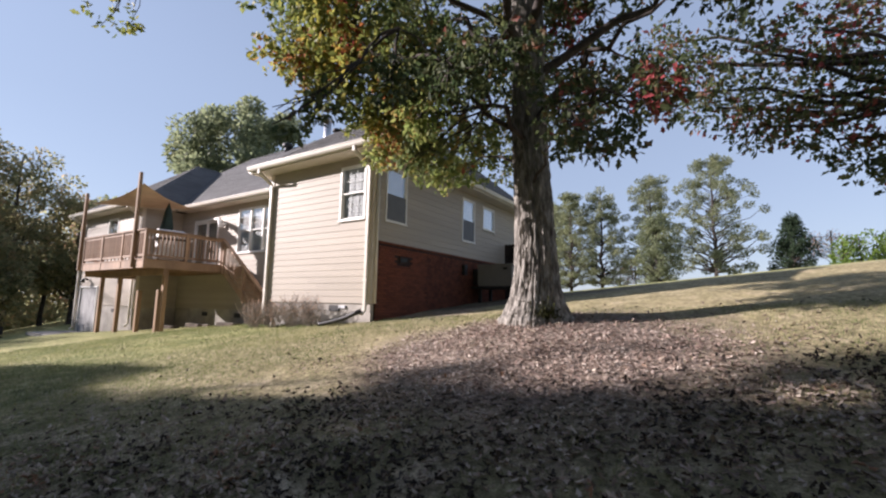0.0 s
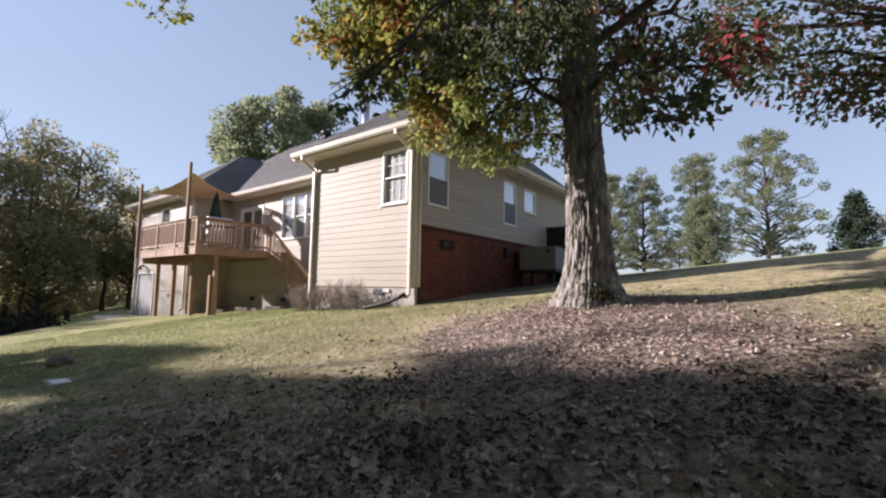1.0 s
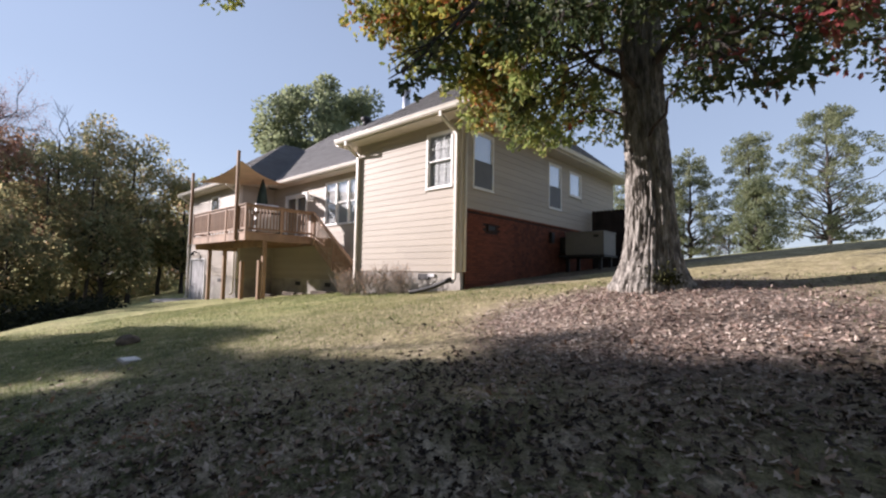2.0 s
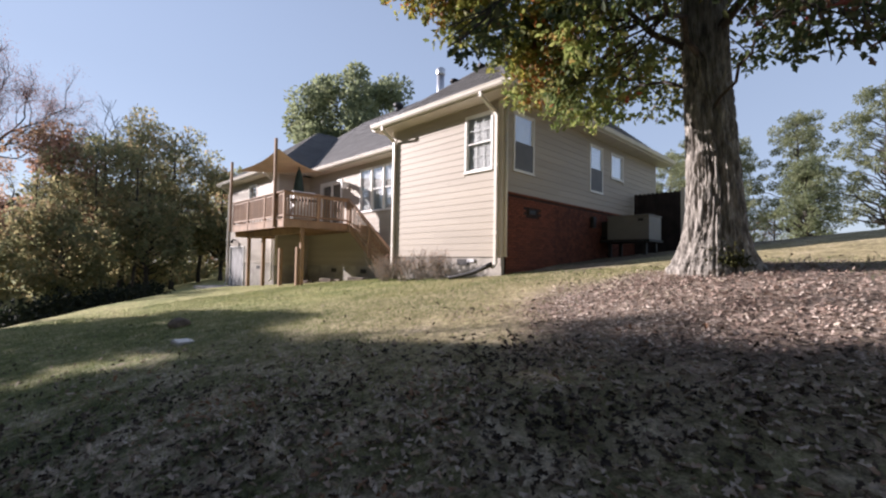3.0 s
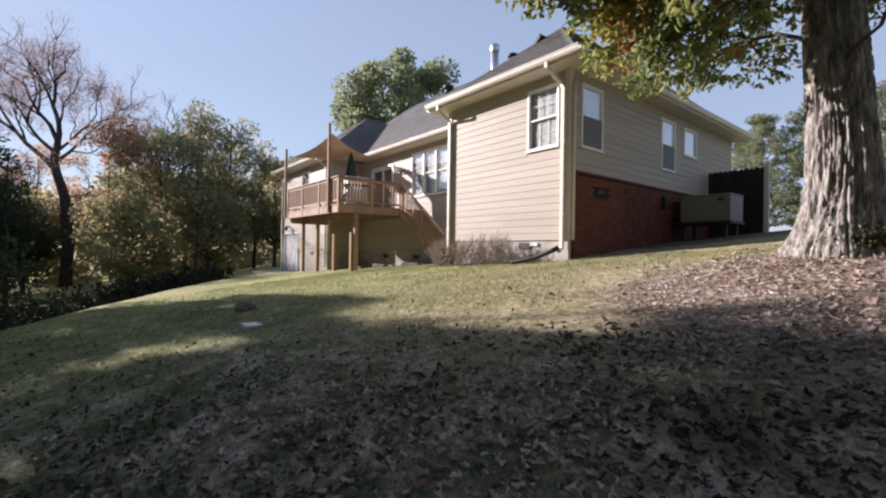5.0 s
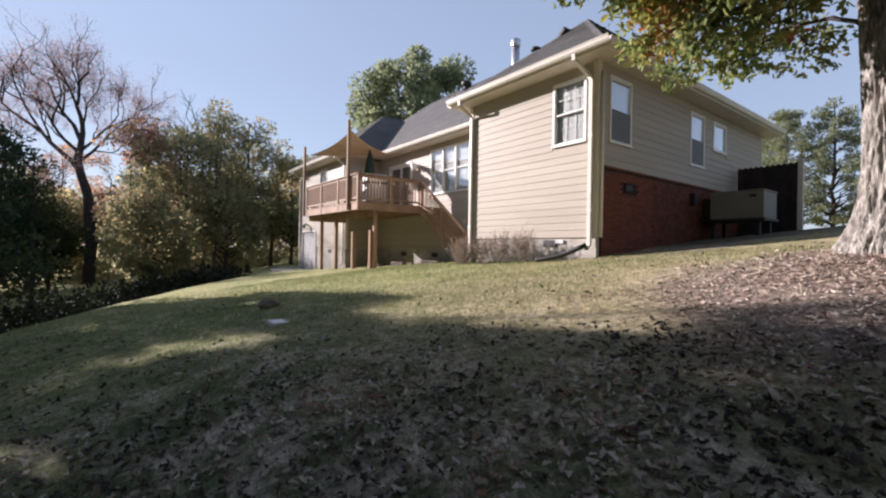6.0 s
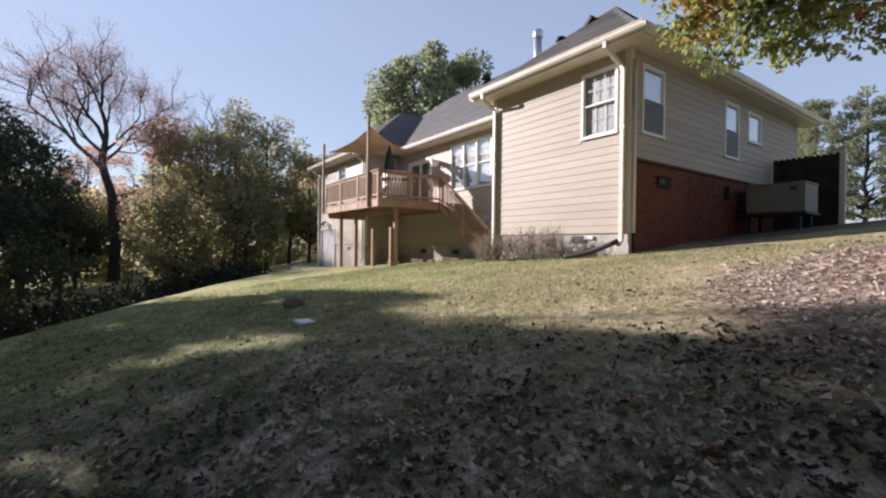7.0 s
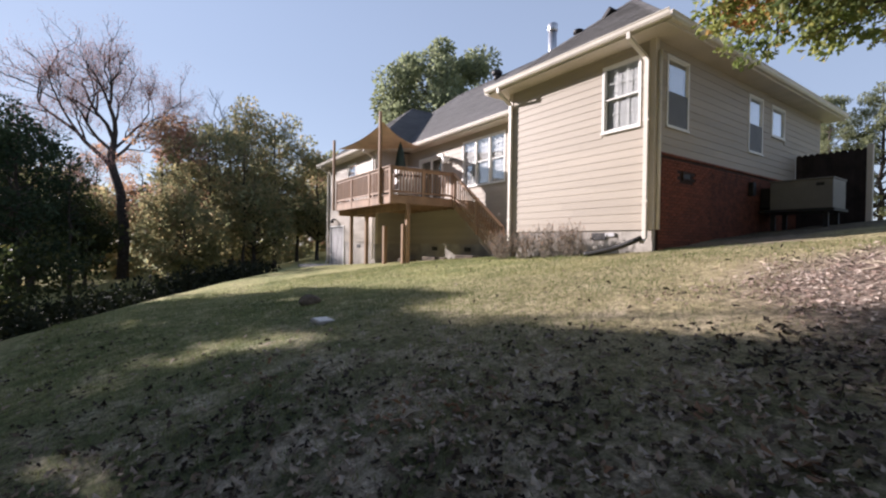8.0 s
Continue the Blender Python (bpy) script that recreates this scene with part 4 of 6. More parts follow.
# small dark box that stands for the duct at the wall
part("wall_duct", boxes((-0.84, -0.72, -1.1, -0.9, 2.15, 2.5), bevel=0.01), DARK, house, "", pose(-9.2, 13.5, 0))

screen = thing("privacy_screen", pose(-0.12, 15.9, 0), "dark brown scalloped wooden privacy screen with a pale end post", "fence")
for i in range(11):
    x = -9.95 + i * 0.15
    bm = bmesh.new()
    pts = [(x, 1.3), (x + 0.149, 1.3), (x + 0.149, 3.58), (x + 0.115, 3.62), (x + 0.072, 3.64), (x + 0.03, 3.62), (x, 3.58)]
    part("picket", prism(pts, -0.01, 0.01), SCREEN, screen)
part("end_post", boxes((-8.33, -8.2, -0.06, 0.07, 1.2, 3.72), bevel=0.01), TRIM, screen, "pale end post")
for z in (1.8, 3.2):
    part("back_rail", boxes((-9.95, -8.33, 0.011, 0.05, z, z + 0.08)), SCREEN, screen)

# walk, edging timbers, drain pipe, valve cover
walkway = part("walkway", boxes((-29.9, -27.2, 6.3, 7.95, -0.65, -0.50), bevel=0.01), CONCRETE)
tagged(walkway, "pale concrete slab before the grey door", "path", kind="structure")
for x, y, L, a in ((-16.9, 8.3, 1.1, 6), (-19.4, 8.6, 1.7, -2), (-21.4, 8.5, 1.3, 3)):
    t = part("edging_timber", boxes((-L / 2, L / 2, -0.07, 0.07, -0.06, 0.1), bevel=0.015), TIMBER, m=pose(x, y, ground_z(x, y) + 0.02, 0, 0, a))
    tagged(t, "weathered dark edging timber lying on the ground", "timber", "edging timbers")
pts = [(-10.22, 7.75, ground_z(-10.22, 7.75) + 0.33)] + [(-10.3 - 0.16 * i, 7.66 - 0.03 * i, ground_z(-10.3 - 0.16 * i, 7.66 - 0.03 * i) + 0.05 + 0.24 * (1 - i / 7) ** 1.5) for i in range(8)]
bm = bmesh.new()
fine_pts = [Vector(pts[i]).lerp(Vector(pts[i + 1]), k / 6) for i in range(len(pts) - 1) for k in range(6)]
tube_bm(bm, fine_pts, [0.055 + 0.006 * (i % 2) for i in range(len(fine_pts))], 10)
tagged(part("drain_pipe", bm, BLACKPIPE), "black corrugated drain pipe leading from the downspout", "pipe")
gz = ground_z(-11.3, 1.36)
sx, sy = -13.05, 1.70
bm = bmesh.new()
bmesh.ops.create_icosphere(bm, subdivisions=3, radius=0.19)
for v in bm.verts:
    v.co *= 1 + 0.22 * noise.noise(v.co * 6.0) + 0.06 * noise.noise(v.co * 22.0)
    v.co.z *= 0.62
stone = part("stone", bm, TIMBER, m=pose(sx, sy, ground_z(sx, sy) + 0.05))
tagged(stone, "small dark weathered stump-like stone in the lawn", "stone")
cover = thing("valve_cover", pose(-11.3, 1.36, gz), "small pale valve box cover set in the lawn", "cover")
part("box_rim", boxes((-0.2, 0.2, -0.14, 0.14, -0.08, 0.025), bevel=0.012), CONCRETE, cover)
part("lid", boxes((-0.17, 0.17, -0.11, 0.11, 0.026, 0.036), bevel=0.004), WHITE, cover)


# ---- trees ----
OAK_LEAF = [(0.0, 0.0), (0.08, 0.18), (0.24, 0.32), (0.15, 0.45), (0.31, 0.64), (0.17, 0.76), (0.0, 1.0)]
PLAIN_LEAF = [(0.0, 0.0), (0.28, 0.35), (0.24, 0.7), (0.0, 1.0)]
LITTER_LEAF = [(0.0, 0.0), (0.22, 0.24), (0.12, 0.44), (0.30, 0.66), (0.0, 1.0)]
NEEDLES = [(0.0, 0.0), (0.22, 0.4), (0.16, 0.75), (0.0, 1.0)]
SPRAY = [(0.0, 0.0), (0.45, 0.12), (0.22, 0.35), (0.5, 0.6), (0.2, 0.75), (0.0, 1.0)]


def leaves(name, pos, axis, size, outline, material, parent, rng, fold=0.25, label="", up=None):
    """Leaf blades folded along the rib, one for each place: all in one mesh."""
    n = len(pos)
    a = axis / np.linalg.norm(axis, axis=1, keepdims=True)
    r = rng.normal(size=(n, 3)) if up is None else up + 0.35 * rng.normal(size=(n, 3))
    s = np.cross(a, r)
    s /= np.linalg.norm(s, axis=1, keepdims=True) + 1e-9
    nn = np.cross(s, a)
    k = len(outline)
    half = outline[1:-1]
    cols = np.array(list(outline) + [(-u, v) for u, v in reversed(half)])
    m = len(cols)
    bend = -0.25 * cols[:, 1] ** 2
    lift = fold * np.abs(cols[:, 0]) + bend
    verts = pos[:, None, :] + size[:, None, None] * (cols[None, :, 0, None] * s[:, None, :] + cols[None, :, 1, None] * a[:, None, :] + lift[None, :, None] * nn[:, None, :])
    verts = verts.reshape(-1, 3)
    right = list(range(k))
    left = [0] + list(range(m - 1, k - 1, -1)) + [k - 1]
    me = bpy.data.meshes.new(name)
    base = (np.arange(n) * m)[:, None]
    fr, fl = base + np.array(right)[None, :], base + np.array(left)[None, ::-1]
    loops = np.concatenate([fr, fl], axis=1).ravel().astype(np.int32)
    sizes = np.tile(np.array([len(right), len(left)]), n)
    starts = np.concatenate([[0], np.cumsum(sizes)[:-1]]).astype(np.int32)
    me.vertices.add(len(verts)), me.loops.add(len(loops)), me.polygons.add(len(sizes))
    me.vertices.foreach_set("co", verts.astype(np.float32).ravel())
    me.loops.foreach_set("vertex_index", loops)
    me.polygons.foreach_set("loop_start", starts)
    me.update(calc_edges=True)
    me.validate()
    me.materials.append(material)
    ob = new(name, me)
    if parent:
        ob.parent = parent
    if label:
        tagged(ob, label)
    return ob


class Wood:
    """Limbs gathered into one mesh."""

    def __init__(self):
        self.v, self.f = [], []

    def limb(self, pts, radii, sides=7):
        i0 = len(self.v)
        up = Vector((0.21, 0.37, 0.9)).normalized()
        for i, p in enumerate(pts):
            d = (pts[min(i + 1, len(pts) - 1)] - pts[max(i - 1, 0)]).normalized()
            a = d.cross(up if abs(d.dot(up)) < 0.95 else Vector((1, 0, 0))).normalized()
            c = d.cross(a)
            for k in range(sides):
                t = k * math.tau / sides
                self.v.append(tuple(p + float(radii[i]) * (math.cos(t) * a + math.sin(t) * c)))
        for i in range(len(pts) - 1):
            for k in range(sides):
                q = i0 + i * sides
                self.f.append((q + k, q + (k + 1) % sides, q + sides + (k + 1) % sides, q + sides + k))

    def put(self, name, material, parent, label=""):
        return raw(name, self.v, self.f, material, parent, label, smooth=True)


def crooked(p, q, rng, n=6, amp=0.12, droop=0.0):
    """A limb's line from p to q that wanders."""
    p, q = Vector(p), Vector(q)
    L = (q - p).length
    out = []
    for i in range(n + 1):
        t = i / n
        w = math.sin(math.pi * t) * amp * L
        out.append(p.lerp(q, t) + Vector(rng.uniform(-w, w, 3)) * 0.6 + Vector((0, 0, droop * L * math.sin(math.pi * t))))
    out[0], out[-1] = p, q
    return out


def in_ball(rng, n, shell=0.35):
    d = rng.normal(size=(n, 3))
    d /= np.linalg.norm(d, axis=1, keepdims=True)
    return d * (shell + (1 - shell) * rng.random((n, 1)) ** 0.6)


def tree(name, base, height, trunk_r, clumps, per, leaf, outline, material, label, seed, bark=DARKBARK, trunk_top=0.9, lean=(0, 0), sink=0.3, twigs=3, group=""):
    """Trunk, a limb to each clump of the crown, twigs within the clump, and its leaves. clumps: (x, y, z, r) about the base."""
    rng = np.random.default_rng(seed)
    t = thing(name, pose(*base), label, "tree", group)
    top = Vector((lean[0], lean[1], height * trunk_top))
    w = Wood()
    line = crooked((0, 0, -sink), top, rng, 10, 0.02)
    w.limb(line, [trunk_r * (1.25 if i == 0 else 1) * (1 - 0.85 * i / 10) + 0.015 for i in range(11)], 9)
    w.put("trunk", bark, t)
    w = Wood()
    pos, ax = [], []
    for x, y, z, r in clumps:
        hz = max(0.15, min(0.97, (z - 0.45 * math.hypot(x, y)) / (height * trunk_top)))
        k = min(9, int(hz * 10))
        start = line[k].lerp(line[k + 1], hz * 10 - k)
        rr = trunk_r * (1 - 0.85 * hz) * 0.5
        pts = crooked(start, (x, y, z), rng, 6, 0.10, 0.04)
        w.limb(pts, [max(0.012, rr * (1 - 0.8 * i / 6)) for i in range(7)], 5)
        for _ in range(twigs):
            e = Vector((x, y, z)) + Vector(in_ball(rng, 1)[0]) * float(r)
            w.limb(crooked(pts[4 + int(rng.integers(0, 3))], e, rng, 3, 0.12), [max(0.008, rr * 0.25), 0.012, 0.009, 0.005], 4)
        n = max(8, int(per * r * r))
        o = in_ball(rng, n)
        pos.append(np.array((x, y, z)) + o * np.array((r, r, r * 0.75)))
        ax.append(o + 0.7 * rng.normal(size=(n, 3)) + np.array((0, 0, -0.25)))
    tagged(w.put("branching", bark, t), kind="stuff")
    if leaf:
        pos, ax = np.concatenate(pos), np.concatenate(ax)
        tagged(leaves("crown", pos, ax, leaf * rng.uniform(0.6, 1.25, len(pos)), outline, material, t, rng), kind="stuff")
    return t


def crown(rng, n, cx, cy, cz, rx, ry, rz, r0, r1, low=-0.9):
    """Clumps through an uneven crown."""
    out = []
    while len(out) < n:
        d = rng.normal(size=3)
        d /= np.linalg.norm(d)
        if d[2] < low:
            continue
        s = rng.uniform(0.35, 1.0) ** 0.5 * rng.uniform(0.85, 1.08)
        out.append((cx + d[0] * rx * s, cy + d[1] * ry * s, cz + d[2] * rz * s, rng.uniform(r0, r1)))
    return out


# the great oak: a fluted trunk with plates of bark, limbs and hanging sprays
OX, OY = -5.17, 6.66
OZ = ground_z(OX, OY)
oak = thing("oak_tree", pose(OX, OY, OZ), "large oak with furrowed pale bark and turning leaves", "tree")


def oak_trunk():
    H, nz, na = 7.5, 230, 230
    verts, faces = [], []
    for i in range(nz + 1):
        z = -0.25 + (H + 0.25) * (i / nz) ** 1.15
        zz = max(0, z)
        r = 0.295 + 0.20 * math.exp(-zz / 0.33) + 0.055 * math.exp(-zz / 1.2) - 0.008 * zz
        cx, cy = -0.035 * zz + 0.02 * math.sin(zz * 1.3), 0.015 * zz
        for k in range(na):
            a = k * math.tau / na
            flute = 0.12 * math.exp(-zz / 0.4) * (0.5 + 0.5 * math.cos(5 * a + 0.7)) + 0.02 * math.cos(3 * a + zz)
            wob = noise.noise((math.cos(a) * 1.1, math.sin(a) * 1.1, z * 0.35)) * 0.5
            ridge = abs(noise.noise((math.cos(a + wob * 0.4) * 8.5, math.sin(a + wob * 0.4) * 8.5, z * 0.8 + 3)))
            second = abs(noise.noise((math.cos(a + wob * 0.6) * 17, math.sin(a + wob * 0.6) * 17, z * 1.6 + 8)))
            flake = noise.noise((math.cos(a) * 14, math.sin(a) * 14, z * 6.5))
            d = 0.065 * min(ridge * 3.4, 0.7) + 0.035 * min(second * 3.2, 0.7) + 0.016 * (flake > 0.05) + 0.010 * flake - 0.01
            rr = r * (1 + flute) + d - 0.03
            verts.append((cx + rr * math.cos(a), cy + rr * math.sin(a), z))
    for i in range(nz):
        for k in range(na):
            faces.append((i * na + k, i * na + (k + 1) % na, (i + 1) * na + (k + 1) % na, (i + 1) * na + k))
    return raw("trunk", verts, faces, BARK, oak, "pale grey furrowed bark", smooth=True)


oak_trunk()
mrng = np.random.default_rng(9)
ma = mrng.normal(-1.0, 0.28, 420)
mz = np.abs(mrng.normal(size=420)) * 0.13 + 0.02
mr = 0.565 - 0.42 * mz + 0.02 * mrng.normal(size=420)
tagged(leaves("moss", np.stack([mr * np.cos(ma), mr * np.sin(ma), mz], 1), np.stack([np.cos(ma), np.sin(ma), 0.6 + 0.5 * mrng.normal(size=420)], 1), 0.035 * mrng.uniform(0.6, 1.3, 420), SPRAY, MOSS, oak, mrng, label="olive green moss on the root flare"), kind="stuff")
LOW_GOLD = [(-7.75, 5.6, 3.85, 0.42), (-7.5, 6.1, 4.2, 0.55), (-8.2, 7.7, 4.3, 0.5), (-7.6, 7.0, 4.5, 0.7), (-7.0, 7.6, 4.0, 0.5), (-6.9, 6.5, 3.6, 0.4),
            (-7.6, 5.3, 4.4, 0.55), (-6.25, 4.65, 3.95, 0.5), (-6.9, 7.6, 4.6, 0.7), (-8.3, 7.2, 4.9, 0.5)]
LOW_MID = [(-6.35, 6.9, 4.5, 0.6), (-6.5, 8.6, 4.3, 0.55), (-5.0, 8.1, 4.5, 0.4), (-6.1, 5.6, 4.5, 0.6), (-6.9, 5.4, 5.0, 0.7), (-7.9, 6.3, 5.4, 0.75), (-5.8, 7.4, 4.9, 0.7),
           (-6.2, 5.6, 3.65, 0.4), (-6.8, 5.25, 3.95, 0.45), (-6.4, 5.4, 4.3, 0.5), (-7.0, 5.4, 4.5, 0.55), (-6.3, 5.0, 5.2, 0.6), (-5.9, 5.7, 5.2, 0.6)]
FRONT_LEFT = [(-11.2, 2.3, 6.1, 0.45), (-9.7, 4.5, 6.0, 0.5), (-9.1, 4.6, 5.9, 0.6), (-8.3, 4.7, 5.6, 0.65), (-7.5, 4.4, 5.2, 0.6), (-6.7, 4.1, 4.8, 0.55), (-8.8, 5.4, 6.3, 0.75), (-7.3, 4.9, 4.6, 0.55), (-8.1, 4.5, 5.0, 0.55),
              (-7.5, 4.9, 4.2, 0.45), (-8.5, 4.2, 5.5, 0.5), (-8.3, 4.4, 4.75, 0.4), (-7.9, 4.0, 5.9, 0.7), (-7.2, 3.7, 5.6, 0.65)]
LOW_DARK = [(-3.4, 3.85, 2.75, 0.3), (-3.75, 4.2, 3.0, 0.36), (-4.0, 4.6, 3.35, 0.42), (-3.1, 5.2, 3.6, 0.4), (-3.5, 5.3, 3.95, 0.5), (-4.2, 5.2, 4.0, 0.55), (-3.0, 4.6, 3.5, 0.35),
            (-4.4, 6.4, 4.6, 0.5), (-3.2, 6.2, 4.4, 0.55), (-6.05, 2.2, 2.95, 0.2), (-6.0, 2.5, 3.2, 0.25), (-5.6, 3.2, 3.7, 0.4), (-5.2, 3.9, 4.1, 0.5), (-4.6, 4.2, 4.2, 0.55), (-5.4, 4.8, 4.5, 0.6)]
# leaves on the sunny side of the trunk
SUNSIDE = [(-5.0 - 0.83 * s + dx, 6.2 - 0.44 * s, z, r) for s, dx, z, r in ((2.2, 0.0, 3.55, 0.32), (1.8, 0.0, 3.7, 0.4), (2.3, 0.1, 3.95, 0.42), (2.3, -0.1, 4.5, 0.5), (2.2, 0.0, 5.1, 0.5), (3.2, 0.1, 4.5, 0.5), (3.2, 0.0, 5.3, 0.55), (3.3, -0.1, 5.9, 0.6), (4.2, 0.0, 5.3, 0.5), (4.2, 0.1, 6.1, 0.6), (2.2, 0.0, 5.8, 0.6), (4.4, 0.0, 6.8, 0.7), (3.0, 0.0, 6.7, 0.7))]
orng = np.random.default_rng(11)
UPPER = [c for c in crown(orng, 150, -5.2, 6.0, 7.6, 4.6, 4.4, 3.6, 0.7, 1.15, low=-0.55) if c[2] > 4.9 and not (-4.5 < c[0] < -2.4 and c[2] < 7.6)]


PRIMARY = []
prng = np.random.default_rng(5)
pw = Wood()
for hz, end, r in ((5.2, (-10.6, 2.8, 8.4), 0.06), (2.5, (-7.2, 6.9, 4.5), 0.035), (2.2, (-4.0, 4.5, 3.5), 0.028), (3.2, (-8.6, 4.9, 6.0), 0.055), (3.0, (-5.5, 3.2, 4.3), 0.05), (3.4, (-2.6, 5.4, 5.2), 0.08), (3.6, (-6.3, 9.0, 6.2), 0.09),
                   (4.2, (-2.2, 8.2, 7.2), 0.10), (4.6, (-8.2, 7.6, 8.0), 0.10), (4.4, (-4.8, 2.8, 7.2), 0.10), (5.2, (-2.4, 4.2, 8.6), 0.09), (5.8, (-6.8, 4.0, 9.2), 0.09), (6.4, (-4.4, 8.4, 10.2), 0.09), (6.8, (-5.4, 6.0, 11.0), 0.11)):
    s0 = Vector((-0.035 * hz, 0.015 * hz, hz))
    pts = crooked(s0, (end[0] - OX, end[1] - OY, end[2] - OZ), prng, 10, 0.07, 0.06)
    pw.limb(pts, [0.75 * r * (1.35 - i * 0.115) for i in range(11)], 8)
    PRIMARY += pts[3:]
tagged(pw.put("branching", DARKBARK, oak), kind="stuff")


def oak_part(name, clumps, per, material, seed, leaf=0.115):
    """Clumps of leaves in sprays, each on a branch that leaves the nearest bough."""
    rng = np.random.default_rng(seed)
    w, pos, ax = Wood(), [], []
    for x, y, z, r in clumps:
        r = float(r)
        c = Vector((x - OX, y - OY, z - OZ))
        s = min(PRIMARY, key=lambda p: (p - c).length + max(0, p.z - c.z) * 0.4)
        pts = crooked(s, c, rng, 6, 0.10, 0.04)
        w.limb(pts, [0.018 * (1 - 0.75 * i / 6) + 0.003 for i in range(7)], 6)
        for _ in range(6):
            e = c + Vector(in_ball(rng, 1)[0]) * r
            w.limb(crooked(pts[3 + int(rng.integers(0, 4))], e, rng, 3, 0.12), [0.012, 0.009, 0.007, 0.004], 4)
        n = int(per * r * r * (0.6 + 0.8 * rng.random()))
        nb = max(3, n // 6)
        bunch = in_ball(rng, nb, 0.25) * np.array((r, r, r * 0.8))
        which = rng.integers(0, nb, n)
        o = bunch[which] + 0.05 * rng.normal(size=(n, 3))
        pos.append(np.array(c) + o)
        ax.append(0.5 * bunch[which] / r + rng.normal(size=(n, 3)) * 0.6 + np.array((0, 0, -0.35)))
    tagged(w.put(name + "_branching", DARKBARK, oak), kind="stuff")
    pos, ax = np.concatenate(pos), np.concatenate(ax)
    tagged(leaves(name, pos, ax, leaf * rng.uniform(0.7, 1.3, len(pos)), OAK_LEAF, material, oak, rng), kind="stuff")


oak_part("lower_leaves", LOW_GOLD, 950, OAKGOLD, 21)
oak_part("middle_leaves", LOW_MID, 850, OAKLEAF, 22)
oak_part("front_leaves", FRONT_LEFT, 850, OAKSUNLIT, 25, 0.13)
oak_part("sunny_leaves", SUNSIDE, 1100, OAKLEAF, 26, 0.12)
oak_part("hanging_leaves", LOW_DARK, 1150, OAKSHADE, 23, 0.105)
oak_part("upper_leaves", [c for c in UPPER if c[0] < -6.6], 240, OAKLEAF, 24, 0.16)
oak_part("inner_leaves", [c for c in UPPER if c[0] >= -6.6], 230, OAKSHADE, 27, 0.16)

# a second oak whose boughs reach in from beside the lawn
brng = np.random.default_rng(31)
B = (5.6, 12.6)
bz = ground_z(*B)
bc = [(x - B[0], y - B[1], z - bz, r) for x, y, z, r in
      [(-2.4, 12.6, 6.4, 0.9), (-1.6, 12.3, 5.6, 0.8), (-0.9, 12.0, 5.3, 0.7), (-0.2, 12.3, 5.0, 0.7), (0.4, 12.5, 4.5, 0.8), (0.9, 12.0, 4.0, 0.7), (1.5, 12.6, 4.4, 0.9), (-2.9, 13.2, 7.2, 0.9),
       (-1.2, 13.0, 6.6, 1.0), (0.0, 12.8, 6.3, 1.1), (-3.3, 12.4, 7.9, 0.8), (-2.0, 12.0, 7.6, 1.0), (-0.4, 11.7, 7.4, 1.0), (1.2, 12.0, 6.0, 1.2), (-3.8, 13.0, 8.8, 0.9), (0.8, 13.2, 7.9, 1.2)]]
bc += crown(brng, 44, 0.8, 0, 8.4, 5.6, 6.0, 4.4, 0.9, 1.5, low=-0.4)
tree("oak_tree", (*B, bz), 12.5, 0.34, bc, 420, 0.175, OAK_LEAF, OAKSHADE, "spreading oak with dark green and russet leaves", 32)


# ---- woods ----
def along(a, c):
    """A place a metres along the sunlight's way and c metres across it."""
    return a * 0.88 - c * 0.47, a * 0.47 + c * 0.88


HALF_ACROSS = Vector((-0.471, 0.882, 0.0))         # across the sunlight, level
UP_ACROSS = Vector((0.302, 0.161, 0.939))          # across the sunlight, upward
# edge of the lawn's shade seen along the sunlight: reach (second) at each height (first)
SHADE_EDGE = ((-8.0, 8.0), (-6.3, 8.1), (-5.5, 8.6), (-5.1, 8.7), (-4.8, 9.5), (-4.3, 9.5), (-3.7, 9.3), (-3.1, 8.7), (-2.6, 8.0), (-2.45, 6.45), (-2.1, 6.3), (-1.8, 6.7), (-1.5, 6.0),
          (-1.3, 6.25), (-0.9, 6.7), (-0.65, 7.3), (-0.42, 7.0), (-0.2, 6.1), (-0.05, 5.75), (0.3, 5.5), (0.7, 6.0), (1.0, 6.1), (1.3, 5.9), (1.9, 5.7), (2.0, 9.0), (2.45, 9.1), (2.6, 6.0), (3.0, 5.2), (6.0, 2.0), (14.0, 1.0))
# openings left in the unseen crowns to let patches of sun reach the lawn
SUN_GAPS = ((5.2, -3.96, 0.17), (5.56, -3.73, 0.19), (5.98, -3.52, 0.17), (4.66, -4.38, 0.16), (6.2, -5.5, 0.22), (3.1, -3.72, 0.2), (7.3, -2.85, 0.28), (8.0, -4.3, 0.2), (4.75, 0.52, 0.22))


def shade_edge_at(v):
    for (v0, c0), (v1, c1) in zip(SHADE_EDGE, SHADE_EDGE[1:]):
        if v0 <= v <= v1:
            return c0 + (c1 - c0) * (v - v0) / (v1 - v0)
    return SHADE_EDGE[0][1] if v < SHADE_EDGE[0][0] else SHADE_EDGE[-1][1]


def shades(x, y, z, r):
    """True for a clump that stays within the shade's edge and clear of the sun gaps."""
    p = Vector((x, y, z))
    c, v = p.dot(HALF_ACROSS), p.dot(UP_ACROSS)
    if c + 0.8 * r > min(shade_edge_at(v - 0.7 * r), shade_edge_at(v), shade_edge_at(v + 0.7 * r)):
        return False
    return all(math.hypot(c - gc, v - gv) > gr + 0.7 * r for gc, gv, gr in SUN_GAPS)


